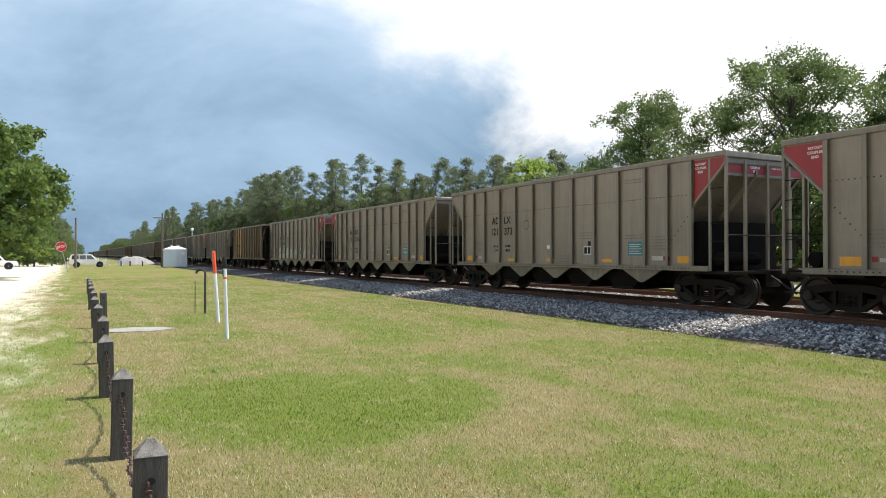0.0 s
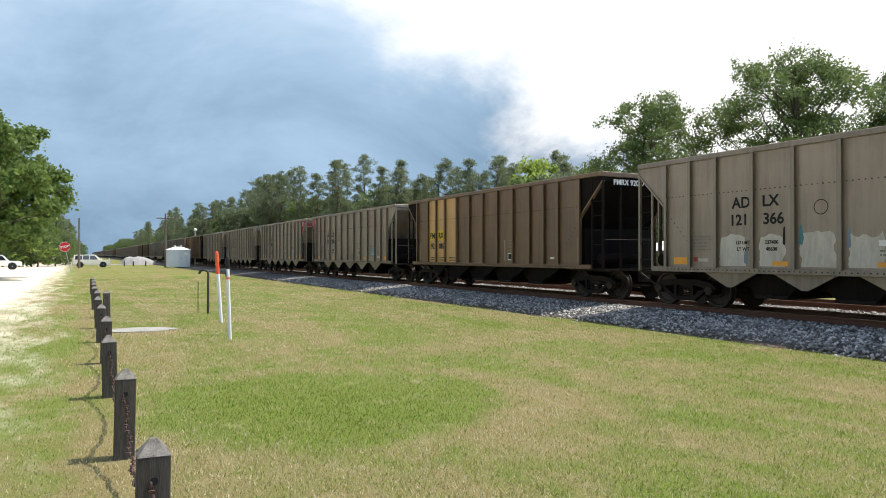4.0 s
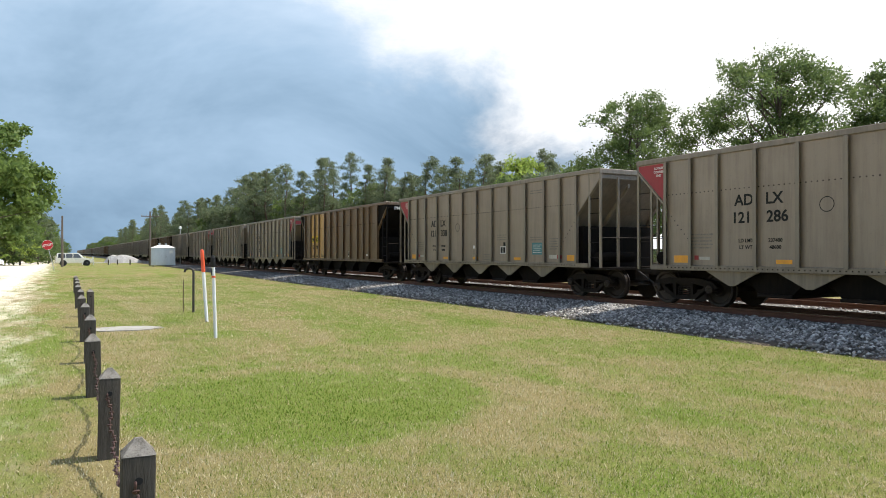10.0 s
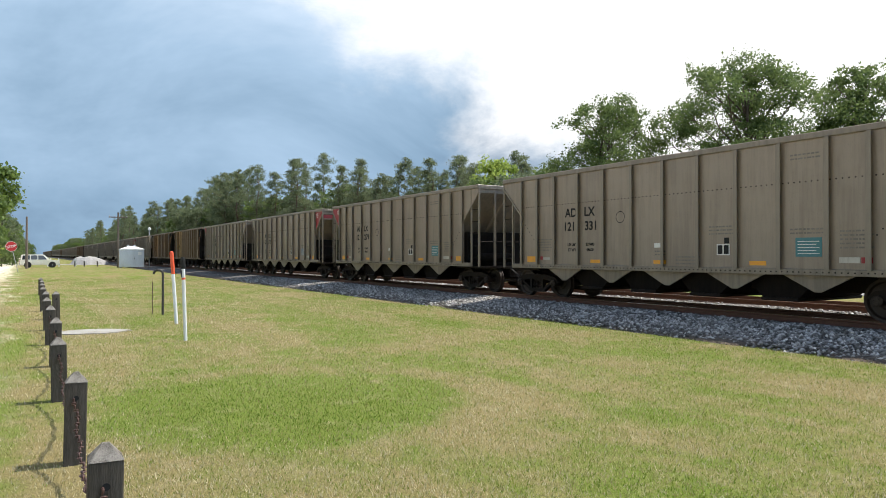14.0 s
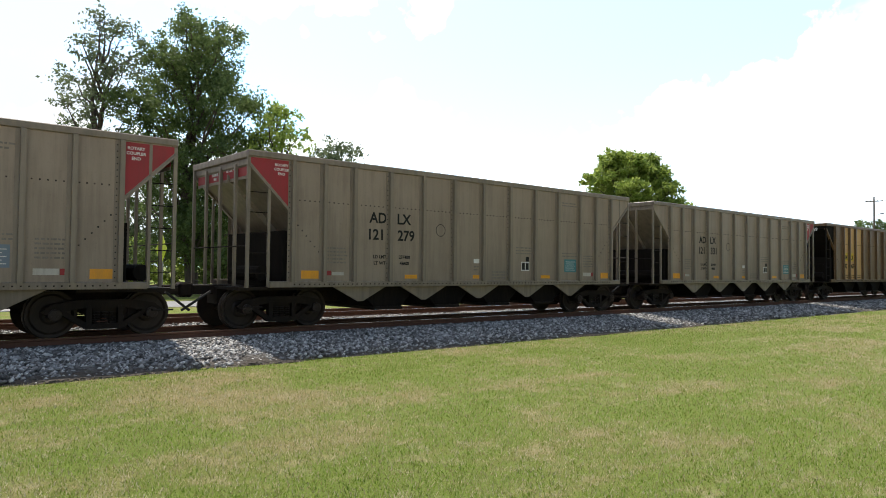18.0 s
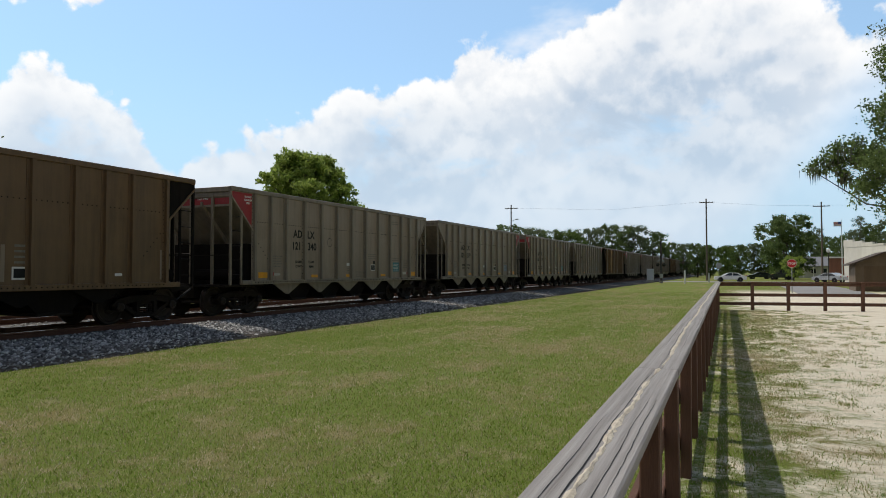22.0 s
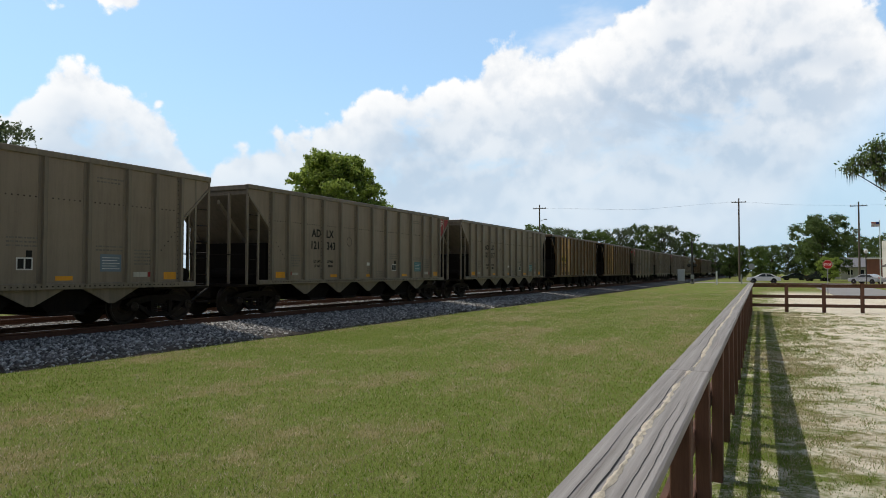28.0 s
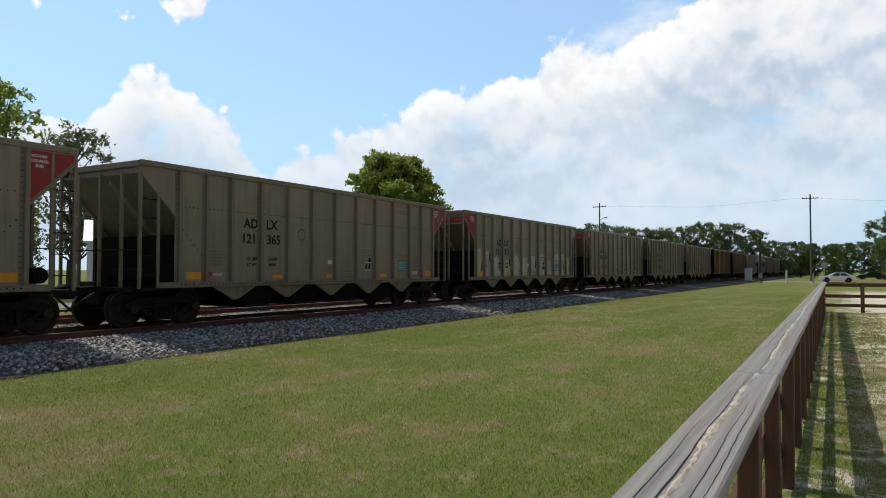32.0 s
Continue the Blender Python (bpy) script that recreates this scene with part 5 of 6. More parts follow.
def build_train():
    tan_label = "tan steel coal hopper car with dusty ribbed sides"
    brown_label = "brown coal hopper car with an ochre panel"
    near = {"tan": hopper_car("tan", "tan", "tan_post", "tan", tan_label, True),
            "brown": hopper_car("brown", "brown", "brown", "black", brown_label, True)}
    for c in near.values():
        add_trucks(c)
    used = set()
    for k, (kind, rear, front, number) in enumerate(FIRST):
        x = HEAD - PITCH * k
        if kind in used:
            car = copy_thing(near[kind], pose(x, YC, Z_RAIL))
        else:
            car = near[kind]
            used.add(kind)
        TRAIN.append([car, x, kind, rear, front, number, k])
    x, rng = HEAD - PITCH * (len(FIRST) - 1), random.Random(2)
    for k in range(len(FIRST), 59):
        x -= PITCH
        kind = "brown" if rng.random() < 0.22 else "tan"
        car = copy_thing(near[kind], pose(x, YC, Z_RAIL))
        for ob in list(car.children_recursive):
            base = ob.name.split(".")[0]
            if base in ("side_post", "end_gusset", "hopper_skirt", "corner_post") and (ob.location.y > 0 or base == "corner_post" and ob.location.x > 5):
                bpy.data.objects.remove(ob)
                continue
            if base in ("rivets", "rivet_strip", "air_hose", "step", "handrail", "ladder_rung", "spring_nest", "coupler_head", "air_reservoir", "slope_brace", "end_stanchion", "stanchion", "gusset_flange", "discharge_gate", "bolster_web", "side_frame"):
                bpy.data.objects.remove(ob)
        TRAIN.append([car, x, kind, 0, 0, "", k])
    for car, x, kind, rear, front, number, k in TRAIN[:len(FIRST)]:
        dress(car, k, kind, rear, front, number)
        if k in (3, 19):
            graffiti(car, k)
            tagged(car, "tan coal hopper car with weathered white graffiti")
        elif rear or front:
            tagged(car, "tan steel coal hopper car with red rotary end")


# ---- lawn edge: posts with chain, markers ----
POST_X = [-4.14, -6.78, -9.76, -12.8, -15.9, -19.0, -22.2, -25.4, -28.7, -32.0, -35.4]

POST_Y = [0.33, 0.312, 0.285, 0.31, 0.29, 0.30, 0.32, 0.28, 0.30, 0.31, 0.29]


def build_posts():
    first = thing("wooden_post", "squat grey weathered timber post with pyramid top", "post", group="posts along the lawn edge")
    h, w = 0.70, 0.085
    bm = box((-w, -w, -0.05), (w, w, h), 0.006)
    part("shaft", bm, "post", first)
    top = bmesh.new()
    ring = [top.verts.new((sx * (w + 0.002), sy * (w + 0.002), h + 0.001)) for sx, sy in ((-1, -1), (1, -1), (1, 1), (-1, 1))]
    tip = [top.verts.new((sx * 0.018, sy * 0.018, h + 0.085)) for sx, sy in ((-1, -1), (1, -1), (1, 1), (-1, 1))]
    top.faces.new(tip)
    for i in range(4):
        top.faces.new((ring[i], ring[(i + 1) % 4], tip[(i + 1) % 4], tip[i]))
    part("pointed_top", top, "posttop", first, "pale lichen-grey pointed top")
    part("bored_hole", rod((-w - 0.004, 0, h - 0.13), (w + 0.004, 0, h - 0.13), 0.021, 12), "hole", first, "dark bored hole")
    rng = random.Random(4)
    for i, x in enumerate(POST_X):
        m = SITE @ pose(x, POST_Y[i], 0, rng.uniform(-1.5, 1.5), rng.uniform(-1.5, 1.5), rng.uniform(-4, 4))
        if i == 0:
            first.matrix_basis = m
        else:
            copy_thing(first, m)
    copy_thing(first, SITE @ pose(-22.0, 0.56, 0, 1, -2, 5))
    # chain between the posts
    ends = [(-1.28, 0.315)] + list(zip(POST_X, POST_Y))[:6]
    for (xa, ya), (xb, yb) in zip(ends, ends[1:]):
        xa, xb = xa - 0.075, xb + 0.075
        bm = bmesh.new()
        n = 62
        for j in range(n):
            f = (j + 0.5) / n
            sag = 0.36 * (1 - (2 * f - 1) ** 2)
            c = Vector((xa + (xb - xa) * f, ya + (yb - ya) * f + 0.012 * math.sin(j * 0.7), 0.57 - sag))
            turn = Matrix.Rotation(math.atan2(0.36 * 4 * (1 - 2 * f), abs(xb - xa)) * 1, 4, "Y") @ Matrix.Rotation(radians(90 * (j % 2)), 4, "X")
            m = Matrix.Translation(c) @ turn
            a, b, r = 0.031, 0.0165, 0.0066
            rings = []
            for s in range(10):
                u = 2 * math.pi * s / 10
                ctr = Vector((a * math.cos(u), b * math.sin(u), 0))
                nrm = Vector((math.cos(u), math.sin(u), 0))
                rings.append([bm.verts.new(m @ (ctr + nrm * r * math.cos(v) + Vector((0, 0, r * math.sin(v))))) for v in (0, 1.571, 3.142, 4.712)])
            for s in range(10):
                for v in range(4):
                    bm.faces.new((rings[s][v], rings[(s + 1) % 10][v], rings[(s + 1) % 10][(v + 1) % 4], rings[s][(v + 1) % 4]))
        solid("chain", bm, "chain", "rusty red-brown chain slung between posts", "chain", group="chains between the posts")


def build_markers():
    m = thing("marker_post", "white plastic marker post with red-orange top", "marker post", pose(-18.96, 3.20, 0, 3.5, -2.0, 0))
    part("pole", rod((0, 0, -0.1), (0, 0, 1.32), 0.045, 14), "whitepipe", m)
    part("red_top", lathe([(0.048, 1.3), (0.048, 1.84), (0.04, 1.88), (0.015, 1.9)], sides=14), "redcap", m, "red-orange sleeve")
    m = thing("marker_post", "white marker post with black cap and red band", "marker post", pose(-15.22, 2.75, 0, 2.0, 0, 0))
    part("pole", rod((0, 0, -0.1), (0, 0, 1.52), 0.037, 14), "whitepipe", m)
    part("black_cap", lathe([(0.040, 1.5), (0.048, 1.55), (0.048, 1.70), (0.03, 1.75)], sides=14), "ink", m, "black cap")
    part("red_band", lathe([(0.039, 1.28), (0.039, 1.32)], sides=14), "redcap", m, "red band")
    part("label_plate", box((-0.03, -0.045, 1.33), (0.03, -0.036, 1.48)), "ink", m)
    m = thing("vent_pipe", "dark iron pipe bent over at its top", "pipe", (-22.1, 3.34, 0))
    bm = rod((0, 0, -0.1), (0, 0, 1.22), 0.035, 10)
    prev = Vector((0, 0, 1.22))
    for i in range(1, 9):
        a = math.pi * i / 8
        q = Vector((-0.06 + 0.06 * math.cos(a), -0.12 + 0.12 * math.cos(a), 1.22 + 0.12 * math.sin(a)))
        rod(prev, q, 0.035, 10, bm=bm)
        prev = q
    part("bent_pipe", bm, "darkpipe", m)
    solid("thin_stake", rod((0, 0, -0.1), (0, 0, 0.98), 0.012, 6), "chain", "thin rusty rod stuck in the lawn", "stake", (-22.47, 3.1, 0))
    rng = random.Random(6)
    pts = [(0.85 * math.cos(a) * rng.uniform(0.8, 1.05), 0.55 * math.sin(a) * rng.uniform(0.75, 1.05)) for a in [i * 0.42 for i in range(15)]]
    solid("concrete_slab", plate(pts, -0.02, 0.022, axis=2), "concrete", "broken grey concrete slab flush in the grass", "slab", pose(-18.0, 1.18, 0, 0, 0, 80))


# ---- fence on the lot side ----


def build_fence():
    H = 1.28
    fence = thing("timber_fence", "brown timber rail fence with weathered grey cap", "fence")

    def run(p, q, cap_mat_name, spacing, cap_w, cap_t):
        p, q = Vector((*p, 0)), Vector((*q, 0))
        d = (q - p)
        turn = math.degrees(math.atan2(d.y, d.x))
        n = max(1, round(d.length / spacing))
        post = link_mesh("fence_post", box((-0.07, -0.045, -0.1), (0.07, 0.045, H - cap_t), 0.006), "fence")
        rng = random.Random(int(d.length * 10))
        for i in range(n + 1):
            c = p.lerp(q, i / n)
            part("fence_post", post, "fence", fence, at=pose(c.x, c.y, 0, rng.uniform(-0.6, 0.6), 0, turn))
        step = 4.9
        m = max(1, round(d.length / step))
        for i in range(m):
            a, b = p.lerp(q, i / m), p.lerp(q, (i + 1) / m)
            ln = (b - a).length
            c = (a + b) / 2
            cap = part("cap_board", box((-ln / 2 + 0.004, -cap_w / 2, H - cap_t), (ln / 2 - 0.004, cap_w / 2, H), 0.007), cap_mat_name, fence,
                       "weathered grey split cap board" if cap_mat_name == "cap" else "", pose(c.x, c.y, rng.uniform(-0.0015, 0.0015), rng.uniform(-0.12, 0.12), 0, turn))
            for z in (0.22, 0.62, H - cap_t - 0.15):
                part("fence_rail", box((-ln / 2 + 0.003, 0.047, z), (ln / 2 - 0.003, 0.085, z + 0.14), 0.005), "fence", fence, "", pose(c.x, c.y, 0, 0, 0, turn))
            if cap_mat_name == "cap" and i < 6:
                # the board is torn along its heart: a dark crack with pale splinters beside it
                def heart(x):
                    return -0.012 + 0.011 * math.sin(x * 1.1 + i) + 0.004 * math.sin(x * 7.3)
                pale, dark = bmesh.new(), bmesh.new()
                k = 150
                rows = []
                fade = 0.0
                for j in range(k + 1):
                    x = -ln / 2 + 0.01 + (ln - 0.02) * j / k
                    fade = 0.8 * fade + 0.2 * rng.random()
                    wd = max(0.0008, 0.036 * max(0.0, fade - 0.2) * rng.uniform(0.35, 1.5))
                    y = heart(x) + rng.uniform(-0.0025, 0.0025)
                    rows.append([pale.verts.new((x, y - wd, H + 0.0006)), pale.verts.new((x + 0.012, y + rng.uniform(-0.3, 0.3) * wd, H + rng.uniform(0.0015, 0.007))), pale.verts.new((x, y + wd, H + 0.0006))])
                for u, w in zip(rows, rows[1:]):
                    pale.faces.new((u[0], w[0], w[1], u[1]))
                    pale.faces.new((u[1], w[1], w[2], u[2]))
                part("split_grain", pale, "raw", cap, "pale torn wood along the split")
                for s in range(4):
                    off = (0.014, -0.055, 0.06, -0.085)[s] + rng.uniform(-0.005, 0.005)
                    x0 = -ln / 2 + 0.01 + rng.uniform(0, 0.55) * ln * (s > 0)
                    x1 = min(ln / 2 - 0.01, x0 + rng.uniform(0.25, 0.7) * ln) if s else ln / 2 - 0.01
                    vs = []
                    for j in range(41):
                        f = j / 40
                        x = x0 + (x1 - x0) * f
                        yy = heart(x) * (1 - abs(off) * 8) + off + rng.uniform(-0.0012, 0.0012)
                        wd = (0.0022 if s == 0 else 0.0009) * (math.sin(math.pi * f) ** 0.6) * rng.uniform(0.5, 1.3) + 0.0003
                        vs.append((dark.verts.new((x, yy - wd, H + 0.0012)), dark.verts.new((x, yy + wd, H + 0.0012))))
                    for (a0, b0), (a1, b1) in zip(vs, vs[1:]):
                        dark.faces.new((a0, a1, b1, b0))
                part("check_crack", dark, "hole", cap, "dark drying cracks")
    run((-1.2, 0.315), (34.0, 1.245), "cap", 1.55, 0.215, 0.045)
    run((34.1, 1.3), (36.7, -13.4), "fence", 1.5, 0.16, 0.04)


# ---- vehicles ----


def spot(az, dist, turn):
    return Matrix.Translation(place(az, dist)) @ pose(0, 0, 0, 0, 0, turn)


def vehicle(name, label, category, at, paint, body, cabin, glass, wheels, width, radius=0.34):
    """Side outlines along x (nose towards +x); the cabin narrows upwards."""
    car = thing(name, label, category, at)
    w = width / 2
    bm = plate(body, -w, w)
    bmesh.ops.bevel(bm, geom=[e for e in bm.edges if abs(e.verts[0].co.y - e.verts[1].co.y) < 1e-4], offset=0.06, segments=2, affect="EDGES")
    part("body", bm, paint, car)
    bm = plate(cabin, -w + 0.06, w - 0.06)
    zt = max(z for _, z in cabin)
    for v in bm.verts:
        if v.co.z > zt - 0.12:
            v.co.y *= 0.86
    part("cabin", bm, paint, car)
    for g in glass:
        for s in (-1, 1):
            lo, hi = (-w + 0.035, -w + 0.075) if s < 0 else (w - 0.075, w - 0.035)
            bm = plate(g, lo, hi)
            for v in bm.verts:
                if v.co.z > zt - 0.3:
                    v.co.y *= 0.93
            part("side_window", bm, "glass", car, "dark side window")
    for x in wheels:
        for s in (-1, 1):
            y = s * (w - 0.11)
            ty = part("wheel", lathe([(radius * 0.6, -0.10), (radius * 0.95, -0.11), (radius, -0.07), (radius, 0.07), (radius * 0.95, 0.11), (radius * 0.6, 0.10)], "Y", 20), "tyre", car, "", (x, y, radius))
            part("rim", lathe([(0.03, s * 0.115), (radius * 0.35, s * 0.10), (radius * 0.58, s * 0.108), (radius * 0.62, s * 0.08)], "Y", 16), "rim", ty)
            part("wheel_arch", lathe([(radius * 0.6, s * (0.112)), (radius * 1.2, s * (0.1125))], "Y", 18), "ink", car, "", (x, y, radius + 0.02))
    nose, tail = max(x for x, _ in body), min(x for x, _ in body)
    for s in (-1, 1):
        part("headlight", box((nose - 0.10, s * w * 0.72 - 0.16, 0.68), (nose + 0.012, s * w * 0.72 + 0.16, 0.82), 0.02), "lamp", car)
        part("tail_light", box((tail - 0.012, s * w * 0.82 - 0.08, 0.75), (tail + 0.08, s * w * 0.82 + 0.08, 1.0), 0.02), "taillamp", car)
        part("door_mirror", box((nose - 1.55, s * (w + 0.09) - 0.07, 0.98), (nose - 1.42, s * (w + 0.09) + 0.07, 1.12), 0.02), paint, car)
        part("door_handle", box((0.0, s * (w + 0.008) - 0.012, 0.88), (0.18, s * (w + 0.008) + 0.012, 0.91)), "galv", car)
    part("front_bumper", box((nose - 0.12, -w + 0.04, 0.36), (nose + 0.05, w - 0.04, 0.56), 0.03), "galv" if paint == "carcream" else paint, car)
    part("rear_bumper", box((tail - 0.05, -w + 0.04, 0.38), (tail + 0.1, w - 0.04, 0.56), 0.03), "galv" if paint == "carcream" else paint, car)
    return car


def build_vehicles():
    suv_b = [(-2.4, 0.4), (-2.42, 0.95), (-2.36, 1.08), (1.1, 1.08), (2.25, 0.98), (2.4, 0.8), (2.4, 0.4)]
    suv_c = [(-2.3, 1.07), (-2.2, 1.75), (-2.0, 1.82), (0.35, 1.82), (0.55, 1.76), (1.25, 1.07)]
    suv_g = [[(-2.1, 1.12), (-2.05, 1.68), (-1.2, 1.70), (-1.2, 1.12)], [(-1.1, 1.12), (-1.1, 1.70), (-0.3, 1.70), (-0.3, 1.12)], [(-0.2, 1.12), (-0.2, 1.70), (0.4, 1.68), (0.85, 1.12)]]
    vehicle("suv", "cream sport utility vehicle stopped at the crossing", "car", spot(-89.6, 112, 92), "carcream", suv_b, suv_c, suv_g, (-1.45, 1.5), 1.85, 0.37)
    vehicle("suv", "dark green sport utility vehicle parked by the street", "car", spot(92.35, 148, 70), "cargreen", suv_b, suv_c, suv_g, (-1.45, 1.5), 1.85, 0.37)
    pk_b = [(-2.7, 0.5), (-2.72, 1.05), (1.2, 1.07), (2.5, 1.0), (2.65, 0.85), (2.65, 0.45)]
    pk_c = [(-0.75, 1.06), (-0.6, 1.72), (-0.4, 1.78), (0.55, 1.78), (0.75, 1.70), (1.35, 1.06)]
    pk_g = [[(-0.62, 1.12), (-0.5, 1.66), (-0.05, 1.68), (-0.05, 1.12)], [(0.05, 1.12), (0.05, 1.68), (0.62, 1.66), (1.0, 1.12)]]
    vehicle("pickup_truck", "white pickup truck on the sandy road", "truck", spot(-95.5, 100, 95), "carwhite", pk_b, pk_c, pk_g, (-1.6, 1.65), 1.9, 0.39)
    sd_b = [(-2.3, 0.35), (-2.35, 0.85), (-2.2, 0.95), (1.1, 0.95), (2.1, 0.85), (2.35, 0.65), (2.35, 0.35)]
    sd_c = [(-1.95, 0.94), (-1.1, 1.38), (-0.8, 1.44), (0.2, 1.44), (0.45, 1.38), (1.3, 0.94)]
    sd_g = [[(-1.55, 0.98), (-0.95, 1.33), (-0.35, 1.37), (-0.35, 0.98)], [(-0.25, 0.98), (-0.25, 1.37), (0.15, 1.37), (0.4, 1.3), (0.95, 0.98)]]
    vehicle("sedan", "white sedan on the cross street", "car", spot(88.75, 119, 96), "carwhite", sd_b, sd_c, sd_g, (-1.4, 1.45), 1.8, 0.33)
    vehicle("sedan", "dark sedan parked far along the street", "car", spot(90.8, 160, 100), "cargreen", sd_b, sd_c, sd_g, (-1.4, 1.45), 1.8, 0.33)
    vehicle("sedan", "silver sedan parked before the store", "car", spot(95.4, 118, 48), "carsilver", sd_b, sd_c, sd_g, (-1.4, 1.45), 1.8, 0.33)


# ---- railway cabinets, poles, signs ----


def stop_sign(at, tilt, size=0.42, height=2.3):
    s = thing("stop_sign", "red octagonal stop sign on a leaning post", "road sign", at)
    part("sign_post", box((-0.03, -0.03, -0.1), (0.03, 0.03, height + size), 0.004), "galv", s)
    pts = [(size * math.cos(radians(22.5 + 45 * i)), height + size * math.sin(radians(22.5 + 45 * i))) for i in range(8)]
    part("sign_plate", plate(pts, -0.05, -0.036), "stopred", s, "red sign plate")
    pts = [(size * 1.06 * math.cos(radians(22.5 + 45 * i)), height + size * 1.06 * math.sin(radians(22.5 + 45 * i))) for i in range(8)]
    part("white_border", plate(pts, -0.036, -0.031), "white", s)
    part("lettering", lettering("STOP", size * 0.68, "white"), "white", s, at=(0, -0.054, height - size * 0.24))
    return s


def utility_pole(at, height, arm=True, label="grey wooden utility pole with a crossarm", lamp=False):
    p = thing("utility_pole", label, "utility pole", at)
    part("pole", rod((0, 0, -0.2), (0, 0, height), 0.17, 10, 0.11), "poleWood", p)
    if arm:
        part("crossarm", box((-0.06, -1.2, height - 0.75), (0.06, 1.2, height - 0.62), 0.01), "poleWood", p)
        for y in (-1.1, -0.5, 0.5, 1.1):
            part("insulator", lathe([(0.03, 0), (0.06, 0.05), (0.035, 0.1), (0.05, 0.15), (0.02, 0.18)], sides=8), "galv", p, at=(0, y, height - 0.62))
    if lamp:
        part("lamp_arm", rod((0, 0, height - 3.0), (0, -1.0, height - 2.6), 0.04, 6), "galv", p)
        part("lamp_head", box((-0.15, -1.35, height - 2.72), (0.15, -0.85, height - 2.56), 0.04), "galv", p)
    return p


def crossing_signal(at, turn):
    s = thing("crossing_signal", "dark crossing signal mast with lamps and crossbuck", "railway signal", pose(*at, 0, 0, turn))
    part("mast", rod((0, 0, -0.1), (0, 0, 5.9), 0.13, 10), "darkpipe", s)
    part("base", box((-0.25, -0.25, -0.05), (0.25, 0.25, 0.3), 0.03), "concrete", s)
    for sgn in (-1, 1):
        part("crossbuck_blade", box((-0.6, -0.13, -0.115), (0.6, -0.11, 0.115)), "galv", s, "", pose(0, 0, 3.5, 0, sgn * 45, 0))
        part("flasher", lathe([(0.10, -0.24), (0.25, -0.22), (0.25, -0.20), (0.12, -0.10)], "Y", 16), "ink", s, at=(sgn * 0.42, 0, 2.6))
    part("flasher_arm", box((-0.6, -0.04, 2.56), (0.6, 0.04, 2.64)), "darkpipe", s)
    part("bell", lathe([(0.14, 5.9), (0.13, 5.98), (0.05, 6.06)], sides=12), "darkpipe", s)
    part("gate_mechanism", box((-0.22, 0.1, 0.7), (0.22, 0.6, 1.3), 0.03), "galv", s)


